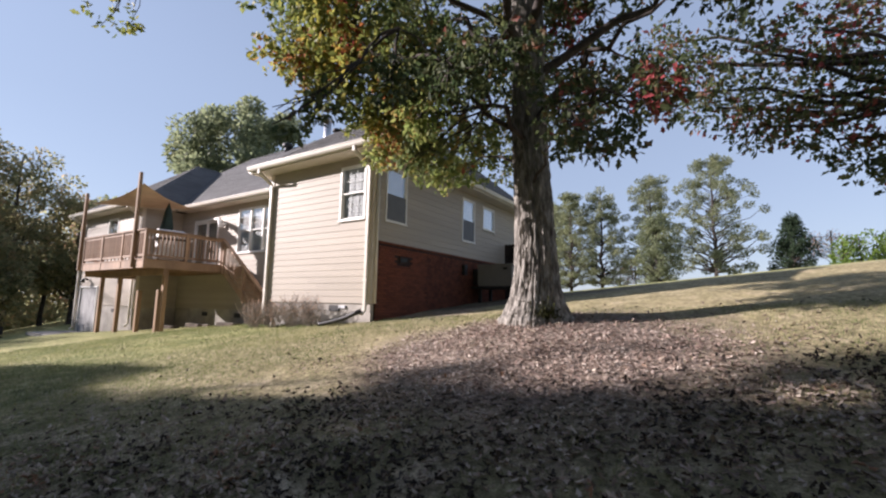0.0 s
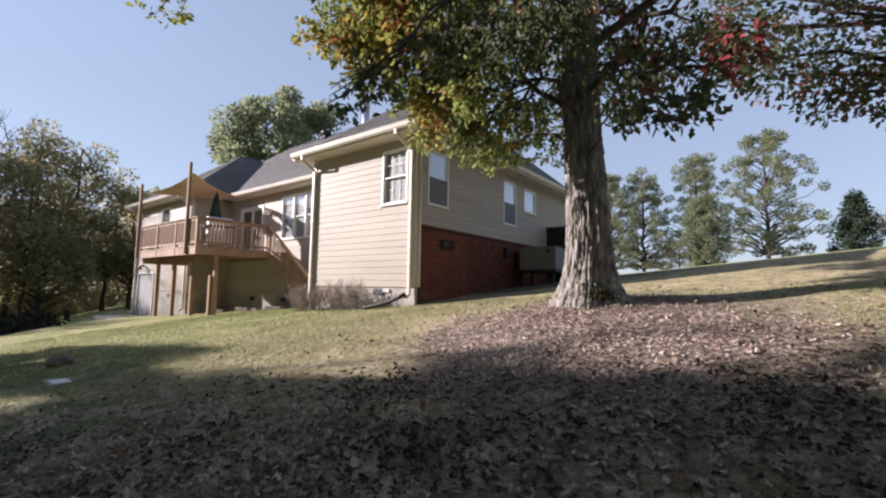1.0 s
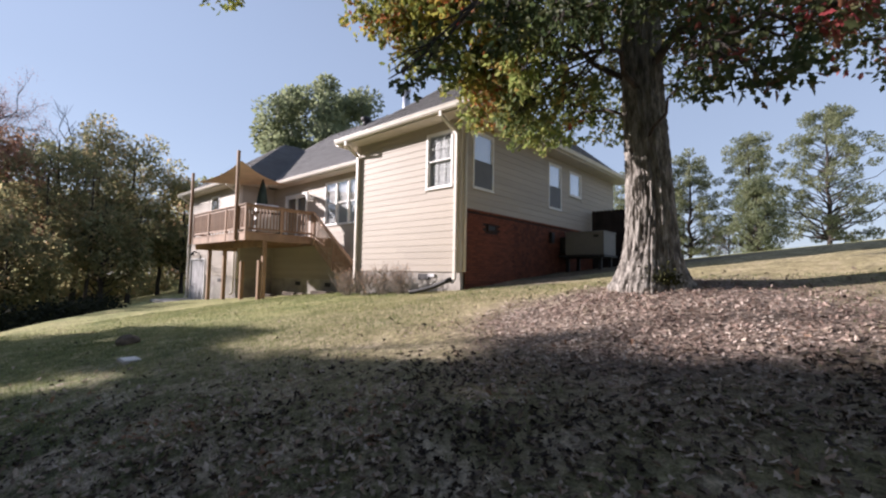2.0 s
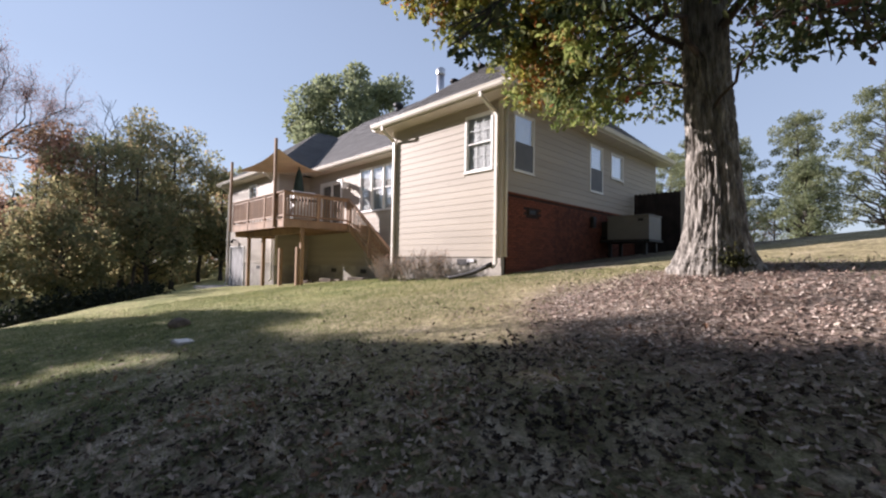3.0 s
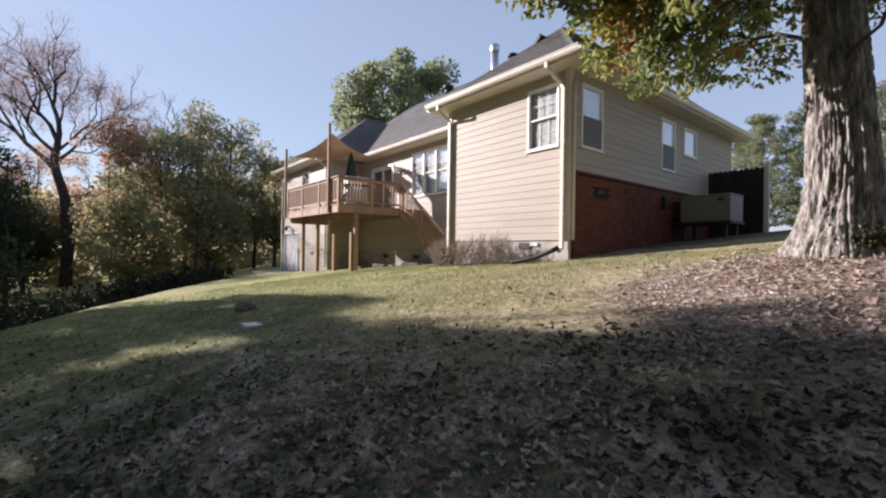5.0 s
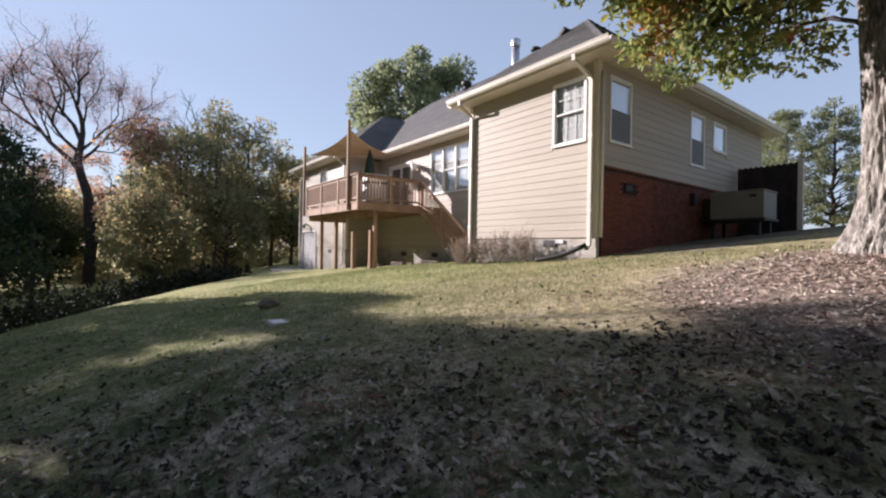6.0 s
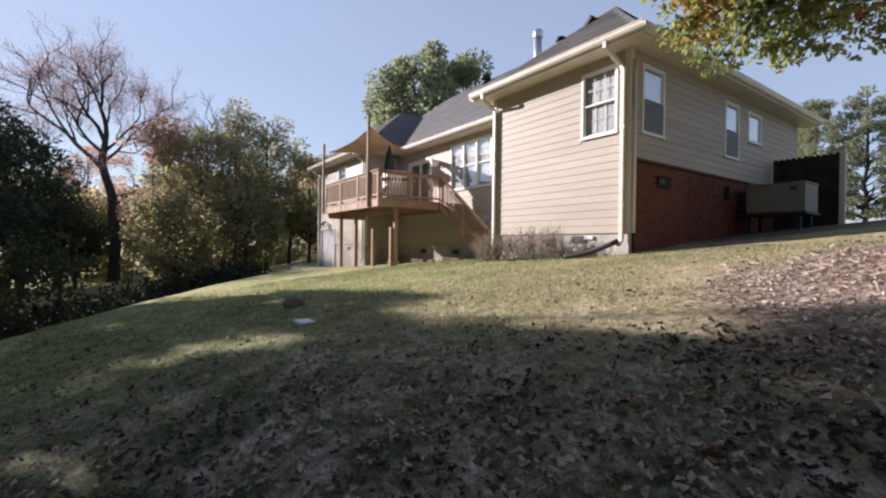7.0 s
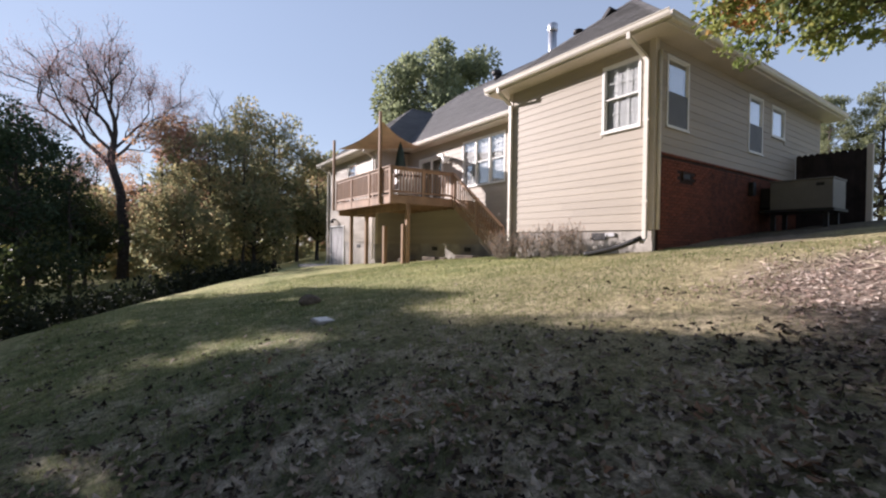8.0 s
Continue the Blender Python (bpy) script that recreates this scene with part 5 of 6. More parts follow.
# unseen trees added beyond the border to lay shade over the lawn
for i, (a, c, h, r, cz, rz) in enumerate(((-28, 1.2, 22, 3.9, 0.6, 0.40), (-29, -6.5, 21, 4.6, 0.58, 0.42), (-27, -13.5, 20, 4.4, 0.58, 0.42), (-22, -3.0, 16, 3.8, 0.55, 0.42),
                                          (-21, -10.0, 16, 3.8, 0.55, 0.42), (-35, -2.6, 24, 4.2, 0.62, 0.38), (-26, -20, 18, 4.2, 0.58, 0.4))):
    rng = np.random.default_rng(100 + i)
    x, y = along(a, c)
    z = ground_z(x, y)
    cl = crown(rng, 34 if i == 6 else 84, 0, 0, h * cz, r, r, h * rz, 0.9, 1.6)
    cl = [c for c in cl if shades(x + c[0], y + c[1], z + c[2], c[3])]
    tree("tree", (x, y, z), h, 0.22, cl, 75, 0.6, PLAIN_LEAF, SHADELEAF, "dark broadleaf tree out of view, placed to shade the lawn", 200 + i, group="trees of the wood")

# ragged row of unseen trees, clumps set to trace the outline of the shade
for i, (c0, c1, top) in enumerate(((7.6, 10.0, 2.7), (5.6, 7.6, 2.7), (3.6, 5.6, 3.0), (1.4, 3.6, 4.0), (-1.0, 1.4, 4.5))):
    rng = np.random.default_rng(120 + i)
    a = -33.0 - 0.6 * (i % 2)
    x, y = along(a, (c0 + c1) / 2)
    z = ground_z(x, y)
    cl = []
    for step, r0, r1 in ((0.62, 0.42, 0.7), (0.60, 0.4, 0.7), (0.34, 0.22, 0.34)):
        v = -7.6
        while v < top:
            c = c0
            while c < c1:
                cc, vv, r = c + rng.uniform(-0.2, 0.2), v + rng.uniform(-0.2, 0.2), rng.uniform(r0, r1)
                px, py = along(a + rng.uniform(-0.9, 0.9), cc)
                pz = (vv - 0.302 * px - 0.161 * py) / 0.939
                near = shade_edge_at(vv) - cc < 1.0 or any(math.hypot(cc - gc, vv - gv) < gr + 0.7 for gc, gv, gr in SUN_GAPS)
                if shades(px, py, pz, r) and (step > 0.5 or near):
                    cl.append((px - x, py - y, pz - z, r))
                c += step
            v += step
    h = max(c[2] for c in cl) + 0.6
    tree("tree", (x, y, z), h, 0.18, cl, 230, 0.30, PLAIN_LEAF, SHADELEAF, "dark broadleaf tree out of view, placed to shade the lawn", 230 + i, group="trees of the wood", twigs=1)

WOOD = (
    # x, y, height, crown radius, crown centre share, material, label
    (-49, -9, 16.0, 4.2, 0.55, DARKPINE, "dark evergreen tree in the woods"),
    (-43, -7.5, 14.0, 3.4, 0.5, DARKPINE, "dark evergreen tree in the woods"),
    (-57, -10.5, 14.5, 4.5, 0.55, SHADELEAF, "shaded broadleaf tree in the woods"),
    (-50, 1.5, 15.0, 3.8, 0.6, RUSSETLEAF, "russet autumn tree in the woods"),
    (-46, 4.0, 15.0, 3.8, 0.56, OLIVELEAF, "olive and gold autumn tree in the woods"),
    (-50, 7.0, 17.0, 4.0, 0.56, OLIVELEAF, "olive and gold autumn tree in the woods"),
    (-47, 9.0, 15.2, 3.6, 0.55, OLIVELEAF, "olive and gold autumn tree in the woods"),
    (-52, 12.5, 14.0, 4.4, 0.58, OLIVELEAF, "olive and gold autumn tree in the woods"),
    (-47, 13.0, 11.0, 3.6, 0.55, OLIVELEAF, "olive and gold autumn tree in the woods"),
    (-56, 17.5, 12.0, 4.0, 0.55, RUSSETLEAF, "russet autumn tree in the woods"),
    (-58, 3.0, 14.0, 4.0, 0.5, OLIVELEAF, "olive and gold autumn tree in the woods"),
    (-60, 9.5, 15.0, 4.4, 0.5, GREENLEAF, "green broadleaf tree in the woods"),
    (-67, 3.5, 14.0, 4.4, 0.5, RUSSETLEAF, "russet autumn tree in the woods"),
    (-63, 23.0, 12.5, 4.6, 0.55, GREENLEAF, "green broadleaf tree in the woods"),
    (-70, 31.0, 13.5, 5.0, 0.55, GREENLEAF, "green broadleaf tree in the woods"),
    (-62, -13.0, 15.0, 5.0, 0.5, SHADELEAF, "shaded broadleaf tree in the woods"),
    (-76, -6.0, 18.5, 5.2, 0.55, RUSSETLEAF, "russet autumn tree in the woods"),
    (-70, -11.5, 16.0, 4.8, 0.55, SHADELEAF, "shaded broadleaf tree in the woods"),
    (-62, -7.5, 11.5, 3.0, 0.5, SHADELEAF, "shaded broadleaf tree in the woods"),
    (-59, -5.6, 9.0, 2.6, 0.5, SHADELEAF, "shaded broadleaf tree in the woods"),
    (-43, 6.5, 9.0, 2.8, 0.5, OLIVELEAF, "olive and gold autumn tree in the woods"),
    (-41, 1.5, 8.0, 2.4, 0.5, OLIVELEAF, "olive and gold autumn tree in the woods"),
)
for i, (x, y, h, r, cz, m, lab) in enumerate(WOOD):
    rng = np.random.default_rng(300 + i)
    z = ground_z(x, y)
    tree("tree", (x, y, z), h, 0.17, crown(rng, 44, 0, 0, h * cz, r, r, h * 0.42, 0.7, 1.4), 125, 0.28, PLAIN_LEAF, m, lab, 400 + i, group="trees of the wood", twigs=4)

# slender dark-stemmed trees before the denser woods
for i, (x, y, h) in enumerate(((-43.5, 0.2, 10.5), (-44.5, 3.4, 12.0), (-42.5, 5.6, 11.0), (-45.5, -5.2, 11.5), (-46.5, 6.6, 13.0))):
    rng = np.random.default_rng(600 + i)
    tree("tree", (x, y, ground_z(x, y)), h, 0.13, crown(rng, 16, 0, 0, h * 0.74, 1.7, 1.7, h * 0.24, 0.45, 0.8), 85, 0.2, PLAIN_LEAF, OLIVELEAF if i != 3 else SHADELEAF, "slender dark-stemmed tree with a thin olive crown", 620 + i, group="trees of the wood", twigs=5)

# nearly bare trees that stand over the woods
def grow(w, tips, p, d, length, r, depth, rng, spread=0.72):
    """A bough that forks again and again into finer ones."""
    n = 4
    pts = [p]
    for k in range(n):
        d = (d + Vector(rng.normal(size=3)) * 0.13 + Vector((0, 0, 0.05))).normalized()
        pts.append(pts[-1] + d * (length / n))
    w.limb(pts, [max(0.012, r * (1 - 0.38 * k / n)) for k in range(n + 1)], 7 if depth > 3 else 4)
    if depth == 0:
        tips += pts[2:]
        return
    forks = [(pts[-1], 1.0), (pts[-1], 0.85)] + [(pts[int(rng.integers(2, 4))], 0.72) for _ in range(1)]
    for q, f in forks:
        side = Vector(rng.normal(size=3))
        side = (side - d * side.dot(d)).normalized()
        e = (d + side * spread * rng.uniform(0.6, 1.35) + Vector((0, 0, 0.10))).normalized()
        grow(w, tips, q, e, length * 0.80 * f * rng.uniform(0.85, 1.15), r * 0.62 * f, depth - 1, rng, spread)


def bare_tree(x, y, line, r, boughs, leaf_n, seed, label):
    """line: the trunk's points over its foot; boughs: (share of the trunk, direction, length, thickness, forks)."""
    rng = np.random.default_rng(seed)
    t = thing("bare_tree", pose(x, y, ground_z(x, y)), label, "tree", "bare trees")
    pts = [Vector(q) for q in line]
    fine_line = [pts[k].lerp(pts[k + 1], f / 4) + Vector(rng.normal(size=3)) * 0.03 for k in range(len(pts) - 1) for f in range(4)] + [pts[-1]]
    w = Wood()
    m = len(fine_line)
    w.limb(fine_line, [r * (1.3 if k == 0 else 1.0 - 0.55 * k / m) for k in range(m)], 10)
    w.put("trunk", DARKBARK, t)
    w, tips = Wood(), []
    for share_, way, length, rr, forks in boughs:
        grow(w, tips, fine_line[min(m - 1, int(share_ * (m - 1)))], Vector(way).normalized(), length, rr, forks, rng)
    tagged(w.put("branching", DARKBARK, t), kind="stuff")
    if leaf_n:
        c = np.repeat(np.array([tuple(q) for q in tips]), leaf_n, axis=0)
        c = c + 0.42 * rng.normal(size=c.shape)
        tagged(leaves("crown", c, rng.normal(size=c.shape), 0.105 * rng.uniform(0.6, 1.3, len(c)), PLAIN_LEAF, PINKLEAF, t, rng), kind="stuff")


# the view runs towards -x, so y is across it
bare_tree(-65.0, -3.0, ((0, 0, -0.8), (0, 0.3, 4.8), (0, -0.1, 9.4), (0, -1.0, 13.0), (0, -0.7, 15.2)), 0.62,
          ((1.0, (0.1, 0.25, 1), 3.7, 0.28, 5), (1.0, (-0.2, -0.35, 1), 3.6, 0.24, 5), (0.72, (0.1, -1.0, 0.75), 4.6, 0.28, 5), (0.80, (0, 0.9, 0.8), 3.8, 0.19, 5), (0.45, (0, 0.9, 0.55), 2.3, 0.17, 3), (0.9, (-0.3, -0.8, 0.9), 3.9, 0.2, 5), (0.9, (0.2, 0.8, 0.9), 3.6, 0.18, 5)),
          7, 520, "tall nearly bare tree with a forked trunk and thin pinkish leaves")
bare_tree(-52.5, 6.2, ((0, 0, -0.5), (0, 0.1, 5), (0, 0, 9.5)), 0.24, ((1.0, (0, 0.2, 1), 3.0, 0.14, 4), (0.9, (0.1, -0.5, 1), 2.7, 0.12, 4), (0.8, (0, 0.7, 1), 2.5, 0.1, 4)), 0, 521, "tall leafless grey tree standing in the woods")
bare_tree(-57, -9.0, ((0, 0, -0.5), (0, 0.1, 5), (0, -0.3, 9.0)), 0.3, ((1.0, (0, 0.2, 1), 2.8, 0.17, 5), (0.9, (0.1, -0.6, 1), 2.6, 0.15, 5), (0.8, (0, 0.8, 1), 2.5, 0.13, 5)), 4, 522, "tall nearly bare tree with thin pinkish leaves")

# unseen tall trees added behind the lawn; crowns close it overhead to block skylight
for i, (x, y, h, r, cz, rz) in enumerate(((-4.5, -7.0, 16, 4.6, 0.68, 0.28), (3.0, -6.5, 17, 4.6, 0.68, 0.28), (-12.5, -9.0, 17, 4.6, 0.62, 0.33), (9.5, -3.0, 16, 4.6, 0.62, 0.33), (-1.0, -12.0, 18, 5.0, 0.6, 0.36), (8.0, -11.0, 18, 5.0, 0.6, 0.36))):
    rng = np.random.default_rng(150 + i)
    tree("tree", (x, y, ground_z(x, y)), h, 0.3, crown(rng, 60, 0, 0, h * cz, r, r, h * rz, 1.0, 1.6), 60, 0.45, PLAIN_LEAF, SHADELEAF, "tall tree added out of view behind the lawn to block skylight", 170 + i, group="trees behind the lawn")

# more woods farther off, behind the first trees
rng = np.random.default_rng(57)
pos, axs = [], []
for k in range(360):
    a = rng.uniform(1.15, 2.35)
    d = rng.uniform(62, 85)
    x, y = -4 - d * math.sin(a), d * math.cos(a)
    r = rng.uniform(1.6, 3.2)
    n = int(30 * r * r)
    o = in_ball(rng, n)
    pos.append(np.array((x, y, -4.0 + rng.uniform(0.5, 11.5) ** 1.0)) + o * np.array((r, r, r * 0.8)))
    axs.append(o + 0.7 * rng.normal(size=(n, 3)))
pos, axs = np.concatenate(pos), np.concatenate(axs)
tagged(leaves("far_woods", pos, axs, 0.62 * rng.uniform(0.6, 1.3, len(pos)), PLAIN_LEAF, OLIVELEAF, None, rng), "far autumn woods behind the nearer trees", "woods", kind="stuff")

# undergrowth on the bank below the lawn
rng = np.random.default_rng(61)
pos, axs = [], []
back_pos, back_ax = [], []
for k in range(430):
    t = rng.random()
    j = int(rng.integers(1, 4))
    (ax_, ay_), (bx_, by_) = EDGE[j], EDGE[j + 1]
    d = rng.uniform(1.7, 6.5) if k % 2 else rng.uniform(2.5, 20)
    nx, ny = -(by_ - ay_), bx_ - ax_
    ln = math.hypot(nx, ny)
    x, y = ax_ + t * (bx_ - ax_) + nx / ln * d, ay_ + t * (by_ - ay_) + ny / ln * d
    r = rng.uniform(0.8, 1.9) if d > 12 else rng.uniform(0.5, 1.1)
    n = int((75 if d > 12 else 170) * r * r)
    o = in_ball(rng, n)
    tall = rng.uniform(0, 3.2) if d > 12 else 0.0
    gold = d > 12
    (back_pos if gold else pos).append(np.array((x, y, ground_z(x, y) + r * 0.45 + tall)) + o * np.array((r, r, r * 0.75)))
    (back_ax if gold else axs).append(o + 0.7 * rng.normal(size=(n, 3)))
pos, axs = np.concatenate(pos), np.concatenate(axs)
# leaf colour holds the bank's shade
tagged(leaves("undergrowth", pos, axs, 0.17 * rng.uniform(0.6, 1.3, len(pos)), PLAIN_LEAF, BANKSHADE, None, rng), "tangled undergrowth on the bank below the lawn, coloured dark as in shade", "undergrowth", kind="stuff")
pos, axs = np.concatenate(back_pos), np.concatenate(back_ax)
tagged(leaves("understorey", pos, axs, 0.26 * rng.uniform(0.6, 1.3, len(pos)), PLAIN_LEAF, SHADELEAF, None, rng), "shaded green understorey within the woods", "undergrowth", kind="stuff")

# large green tree behind the house, smaller ones beside it
for i, (x, y, h, r, cz, rz, n) in enumerate(((-44, 26, 24.0, 7.2, 0.62, 0.36, 95), (-53, 21, 13.0, 4.2, 0.58, 0.38, 45), (-58, 27, 13.5, 4.6, 0.58, 0.38, 45))):
    rng = np.random.default_rng(700 + i)
    z = ground_z(x, y)
    tree("tree", (x, y, z), h, 0.4, crown(rng, n, 0, 0, h * cz, r, r, h * rz, 1.1, 2.1), 110, 0.42, PLAIN_LEAF, GREENLEAF, "large green broadleaf tree behind the house", 720 + i)


def pine(x, y, h, r, seed, material=PINELEAF, first=0.3, label="tall open-crowned pine beyond the lawn", per=330, cone=0.72):
    rng = np.random.default_rng(seed)
    cl = []
    z = h * first
    while z < h * 0.98:
        f = (z / h - first) / (1 - first)
        reach = r * (1 - f ** 1.6 * cone) * (0.75 if f < 0.12 else 1)
        a0 = rng.uniform(0, 6.28)
        for k in range(5):
            a = a0 + k * 1.257 + rng.uniform(-0.35, 0.35)
            for s in (0.55, 0.95):
                q = reach * s * rng.uniform(0.75, 1.15)
                cl.append((q * math.cos(a), q * math.sin(a), z + q * rng.uniform(0.0, 0.25), rng.uniform(0.42, 0.8) * (0.6 + 0.08 * r)))
        z += h * rng.uniform(0.06, 0.095)
    cl.append((0, 0, h * 0.98, 0.7))
    return tree("pine_tree", (x, y, ground_z(x, y)), h, 0.24, cl, per, 0.27, NEEDLES, material, label, seed + 1, trunk_top=0.98, twigs=2, group="pines beyond the lawn")


pine(-3.4, 62, 16.6, 6.2, 800, first=0.14)
pine(-10.6, 63, 16.4, 4.4, 810, first=0.2)
pine(-9.0, 55, 9.0, 2.8, 815, GREENLEAF, 0.12, "bushy green tree beyond the lawn", 260)
pine(-16.6, 61, 15.6, 4.2, 820, first=0.16)
pine(-20.5, 60, 15.4, 4.0, 830, first=0.18)
pine(-24.5, 64, 16.0, 4.4, 840, first=0.2)
pine(-30.0, 66, 16.0, 4.4, 850, first=0.2)
pine(3.9, 60, 7.4, 2.3, 860, DARKPINE, 0.06, "dark conical cedar beyond the lawn", 300, 0.95)
for i in range(7):
    x, y = 7.4 + i * 1.3, 57 + 0.3 * i
    rng = np.random.default_rng(870 + i)
    h = 4.0 + 0.25 * i
    tree("hedge_shrub", (x, y, ground_z(x, y)), h, 0.1, [(rng.uniform(-0.5, 0.5), rng.uniform(-0.5, 0.5), h * (0.12 + 0.11 * k), 0.95 - 0.06 * k) for k in range(8)], 160, 0.3, PLAIN_LEAF, HEDGE, "bright green conical hedge shrub", 880 + i, group="hedge beyond the lawn")
for i, (x, y) in enumerate(((8, 66), (-16, 70), (-13.5, 68))):
    rng = np.random.default_rng(900 + i)
    tree("bare_tree", (x, y, ground_z(x, y)), 7, 0.14, crown(rng, 30, 0, 0, 4.6, 2.8, 2.8, 2.2, 0.6, 1.0), 18, 0.25, PLAIN_LEAF, RUSSETLEAF, "small bare tree far beyond the lawn", 910 + i, twigs=12, group="bare trees")

# ---- shrubs along the wall ----
def shrub(x, y, h, w, seed):
    rng = np.random.default_rng(seed)
    t = thing("shrub", pose(x, y, ground_z(x, y)), "twiggy half-bare shrub against the foundation", "shrub", "shrubs along the wall")
    wd, tips = Wood(), []
    for k in range(60):
        a, lean = rng.uniform(0, 6.28), rng.uniform(0.1, 1.25)
        e = Vector((w * lean * math.cos(a), 0.6 * w * lean * math.sin(a), h * rng.uniform(0.6, 1.05) * (1 - 0.3 * lean)))
        pts = crooked((0.35 * e.x + 0.06 * rng.normal(), 0.3 * e.y, -0.05), e + Vector((0.15 * rng.normal(), 0.1 * rng.normal(), 0)), rng, 5, 0.22, 0.0)
        wd.limb(pts, [0.005 * (1 - 0.7 * i / 5) for i in range(6)], 4)
        for _ in range(4):
            s = pts[2 + int(rng.integers(0, 3))]
            q = s + Vector((rng.normal() * 0.13, rng.normal() * 0.1, rng.uniform(0.08, 0.3)))
            wd.limb(crooked(s, q, rng, 2, 0.1), [0.0045, 0.0035, 0.002], 4)
            tips.append(q)
            tips.append(s)
    tagged(wd.put("branching", TWIG, t), kind="stuff")
    pos = np.array([tuple(p) for p in tips]) 
    n = len(pos)
    tagged(leaves("foliage", pos, rng.normal(size=(n, 3)) + np.array((0, 0, 0.4)), 0.03 * rng.uniform(0.6, 1.3, n), PLAIN_LEAF, RUSSETLEAF, t, rng), kind="stuff")


for i, (x, y, h, w) in enumerate(((-15.0, 8.1, 0.85, 0.5), (-14.15, 7.45, 0.8, 0.45), (-13.35, 7.5, 0.85, 0.5), (-12.55, 7.5, 0.95, 0.5), (-11.85, 7.5, 0.85, 0.42), (-15.6, 8.6, 0.9, 0.4))):
    shrub(x, y, h, w, 950 + i)

# ---- bricks of the side wall ----
def brick_mesh():
    bm = boxes((0.0, 0.194, -0.018, 0.01, 0.0, 0.057), bevel=0.004)
    return bm


first_brick = None
near_n = 0
rest_v, rest_f = [], []
z, row = 0.55, 0
while z < BRICK_TOP - 0.11:
    u = FY + 0.135 - (0.1 if row % 2 else 0.0)
    while u < 17.9:
        a, b = max(u, FY + 0.135), u + 0.194
        zg = ground_z(FX + 0.06, u)
        if z > zg - 0.09 and b - a > 0.08 and not (a < 9.44 and b > 8.98 and 2.17 < z < 2.45):
            if u < 10.2 and a == u and near_n < 300:
                m = RIGHT @ pose(u, -0.05, z)
                if first_brick is None:
                    first_brick = part("brick", brick_mesh(), BRICK, mortar)
                    first_brick.matrix_basis = pose(u, -0.05, z)
                else:
                    share("brick", first_brick, mortar, pose(u, -0.05 - 0.004 * random.random(), z))
                near_n += 1
            else:
                i = len(rest_v)
                rest_v += [(x, yy, zz) for yy in (-0.05, -0.068) for x, zz in ((a, z), (b, z), (b, z + 0.057), (a, z + 0.057))]
                rest_f += [(i + 4, i + 5, i + 6, i + 7), (i, i + 1, i + 5, i + 4), (i + 1, i + 2, i + 6, i + 5), (i + 2, i + 3, i + 7, i + 6), (i + 3, i, i + 4, i + 7)]
        u += 0.204
    z += 0.068
    row += 1
tagged(raw("brickwork", rest_v, rest_f, BRICK, mortar), "red brick courses", kind="stuff")

# ---- leaf fall and grass ----
def on_ground(rng, n, x0, x1, y0, y1, dens):
    x, y = rng.uniform(x0, x1, n), rng.uniform(y0, y1, n)
    keep = rng.random(n) < dens(x, y)
    x, y = x[keep], y[keep]
    z = np.array([ground_z(float(p), float(q)) for p, q in zip(x, y)])
    return np.stack([x, y, z], 1)


def litter_density(x, y):
    d = np.hypot((x + 4.7) / 1.25, y - 5.3)
    patch = 0.5 + 0.5 * np.sin(x * 1.7 + 1.3 * np.sin(y * 1.1)) * np.sin(y * 2.1 + np.sin(x * 0.9))
    base = 0.34 + 0.3 * np.clip(1.2 - np.hypot(x + 3.6, y - 2.2) / 4, 0, 1) + 0.6 * patch * np.clip(1.3 - np.hypot(x + 4.5, y - 2.5) / 9, 0, 1)
    across = -0.471 * x + 0.882 * y
    calm = np.clip((6.5 - across) / 1.6, 0.035, 1) * np.clip(1.0 - (-x - 6.5) / 5.0, 0.16, 1)
    return np.clip(base * calm * np.clip(d / 2.0 - 0.2, 0, 1), 0, 1)


def mulch_density(x, y):
    return np.clip(1.35 - np.hypot((x + 4.6) / 1.25, y - 5.2) / 2.0 + 0.25 * np.sin(3 * x) * np.sin(2.3 * y + x), 0, 1)


rng = np.random.default_rng(71)
p = on_ground(rng, 110000, -18, 4, -2.5, 9.0, litter_density)
n = len(p)
ax = np.stack([rng.normal(size=n), rng.normal(size=n), 0.45 * rng.normal(size=n)], 1)
up = np.tile(np.array((0.0, 0.0, 1.0)), (n, 1)) * np.where(rng.random(n) < 0.6, 1, -1)[:, None]
lit = leaves("leaf_litter", p + np.array((0, 0, 0.026)), ax, 0.062 * rng.uniform(0.45, 1.4, n), LITTER_LEAF, LITTER, None, rng, fold=0.8, up=up)
tagged(lit, "dry brown oak leaves fallen on the lawn", "fallen leaves", kind="stuff")

p = on_ground(rng, 42000, -8.5, 0.5, 2.0, 8.5, mulch_density)
n = len(p)
ax = np.stack([rng.normal(size=n), rng.normal(size=n), 0.3 * rng.normal(size=n)], 1)
up = np.tile(np.array((0.0, 0.0, 1.0)), (n, 1)) * np.where(rng.random(n) < 0.6, 1, -1)[:, None]
tagged(leaves("leaf_mulch", p + np.array((0, 0, 0.02)), ax, 0.05 * rng.uniform(0.5, 1.3, n), LITTER_LEAF, MULCHLEAF, None, rng, fold=0.45, up=up), "pale dry leaves heaped round the oak", "fallen leaves", kind="stuff")

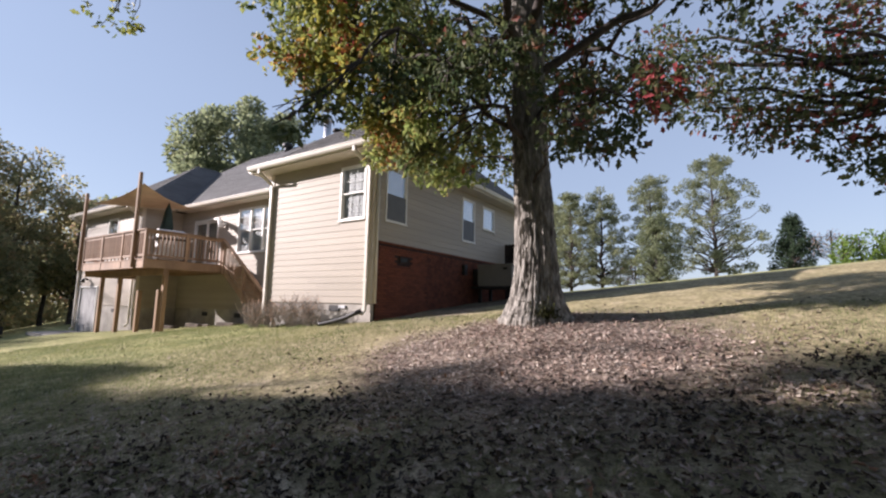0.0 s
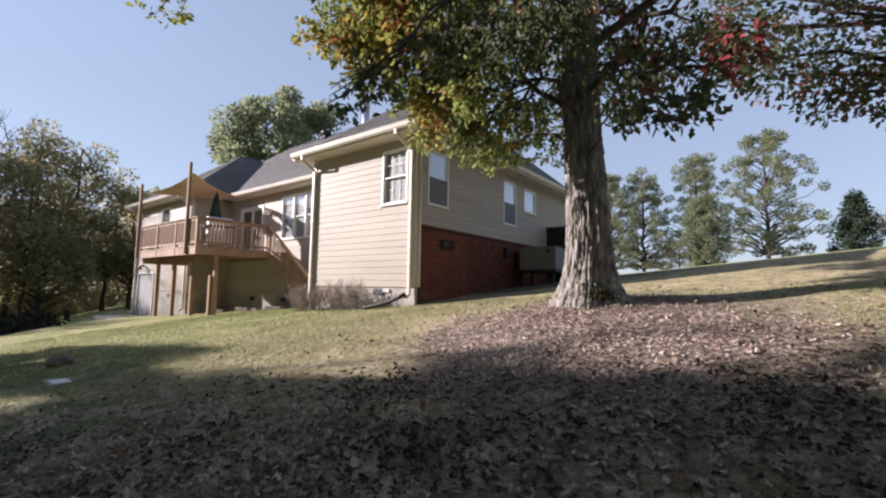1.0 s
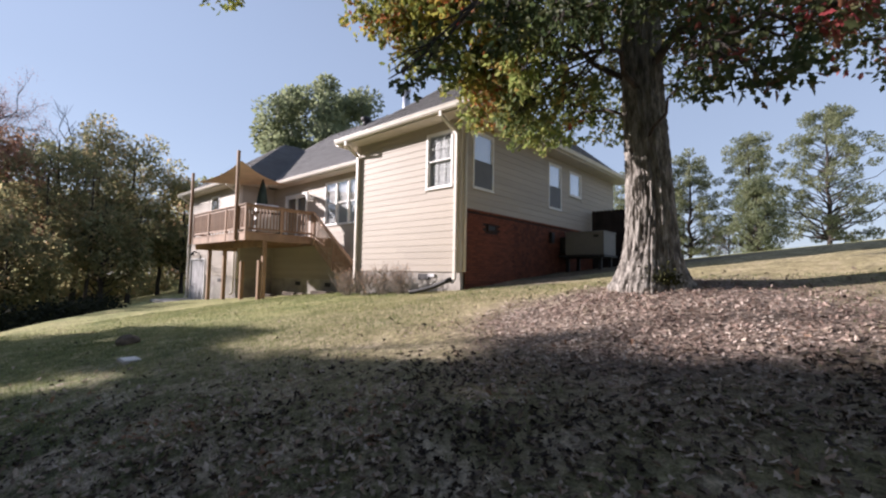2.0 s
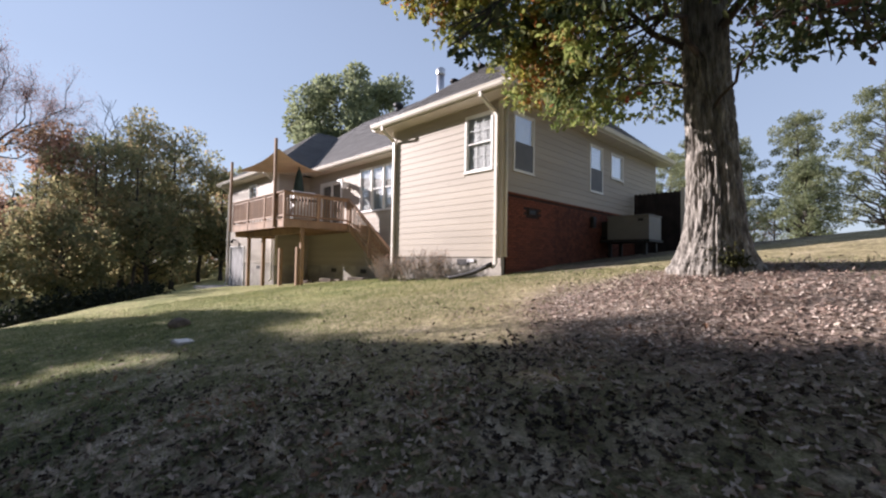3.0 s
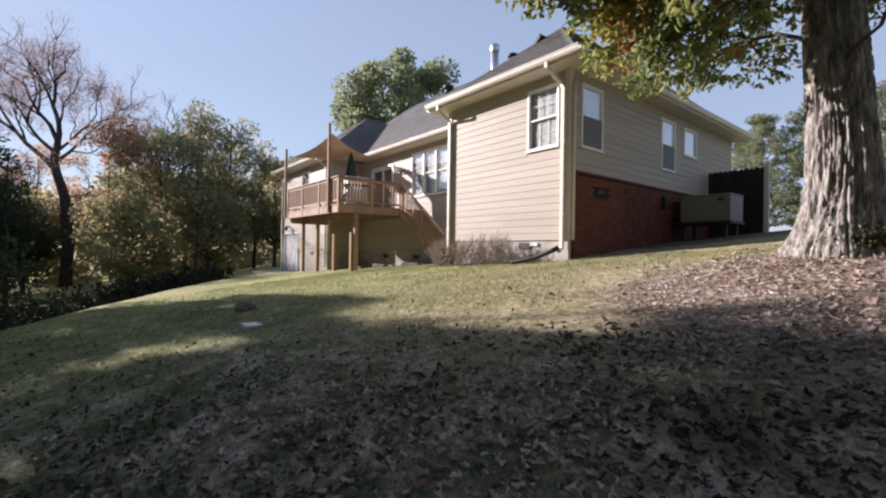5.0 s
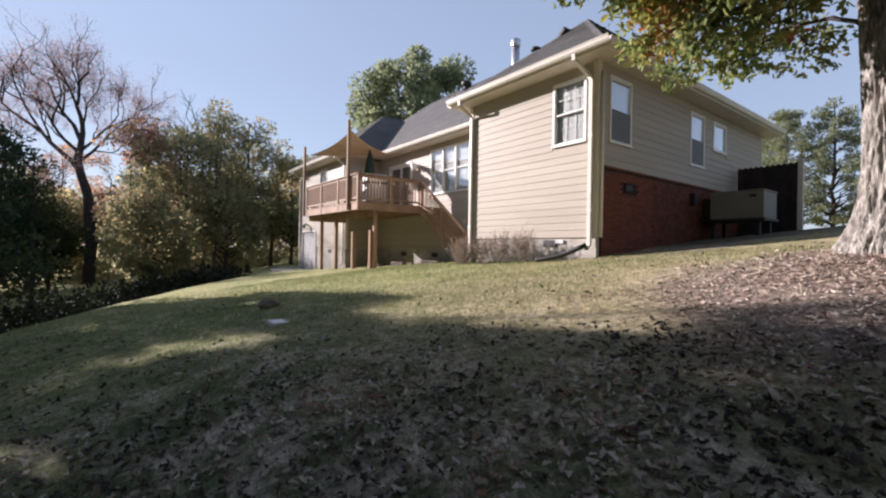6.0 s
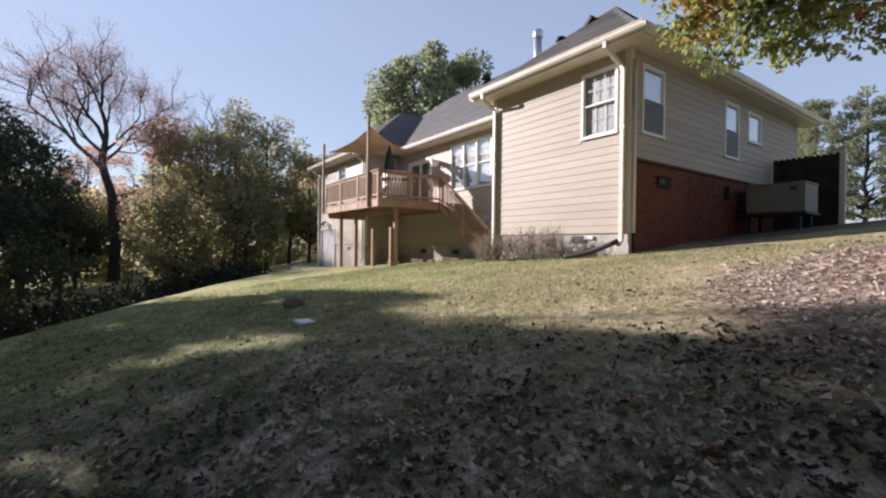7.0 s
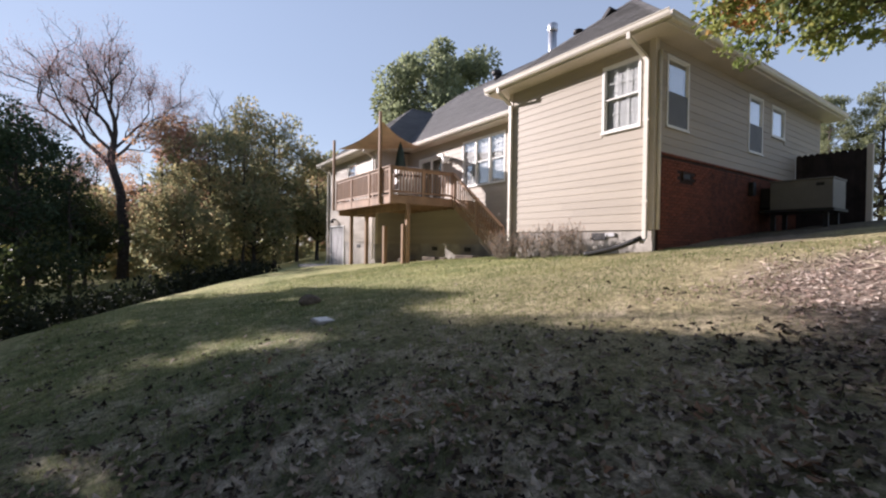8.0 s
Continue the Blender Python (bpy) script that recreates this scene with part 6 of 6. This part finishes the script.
# pale dry sticks among the mulch
p = on_ground(rng, 420, -7.6, -3.2, 4.6, 7.6, lambda x, y: np.clip(1.1 - np.hypot((x + 5.9) / 1.5, y - 5.9) / 1.2, 0, 1))
sticks = Wood()
for q in p:
    a, L = rng.uniform(0, math.pi), rng.uniform(0.03, 0.10)
    d = Vector((math.cos(a) * L, math.sin(a) * L, 0))
    c = Vector(q) + Vector((0, 0, 0.035))
    e0, e1 = c - d, c + d
    e0.z, e1.z = ground_z(e0.x, e0.y) + 0.03, ground_z(e1.x, e1.y) + 0.04 + 0.03 * rng.random()
    sticks.limb(crooked(e0, e1, rng, 3, 0.06), [0.006, 0.005, 0.0045, 0.003], 5)
tagged(sticks.put("dry_sticks", STRAW, None), "pale dry sticks scattered among the leaves at the oak", "sticks", kind="stuff")


def grass_density(x, y):
    patch = 0.5 + 0.5 * np.sin(x * 0.9 + 2 * np.sin(y * 0.7)) * np.sin(y * 1.3 + np.sin(x * 1.6))
    bare = np.clip(np.hypot((x + 4.7) / 1.2, y - 5.3) / 2.6 - 0.5, 0.0, 1)
    far = np.clip((np.hypot(x + 3.5, y + 0.5) - 1) / 6, 0.4, 1)
    return np.clip(bare * (0.25 + 0.75 * patch) * far, 0, 1)


p = on_ground(rng, 250000, -18, 3, -2.5, 8.5, grass_density)
n = len(p)
h = 0.042 * rng.uniform(0.5, 1.5, n)
ang = rng.uniform(0, 6.283, n)
wv = 0.0045 * np.stack([np.cos(ang), np.sin(ang), np.zeros(n)], 1)
tip = p + np.stack([rng.normal(size=n) * 0.5 * h, rng.normal(size=n) * 0.5 * h, h], 1)
low = p - np.array((0, 0, 0.01))
gv = np.stack([low - wv, low + wv, tip], 1).reshape(-1, 3)
me = bpy.data.meshes.new("grass")
me.vertices.add(3 * n), me.loops.add(3 * n), me.polygons.add(n)
me.vertices.foreach_set("co", gv.astype(np.float32).ravel())
me.loops.foreach_set("vertex_index", np.arange(3 * n, dtype=np.int32))
me.polygons.foreach_set("loop_start", np.arange(0, 3 * n, 3, dtype=np.int32))
me.update(calc_edges=True)
me.materials.append(GRASSBLADE)
tagged(new("grass", me), "short patchy grass blades, green turning dry", "grass", kind="stuff")
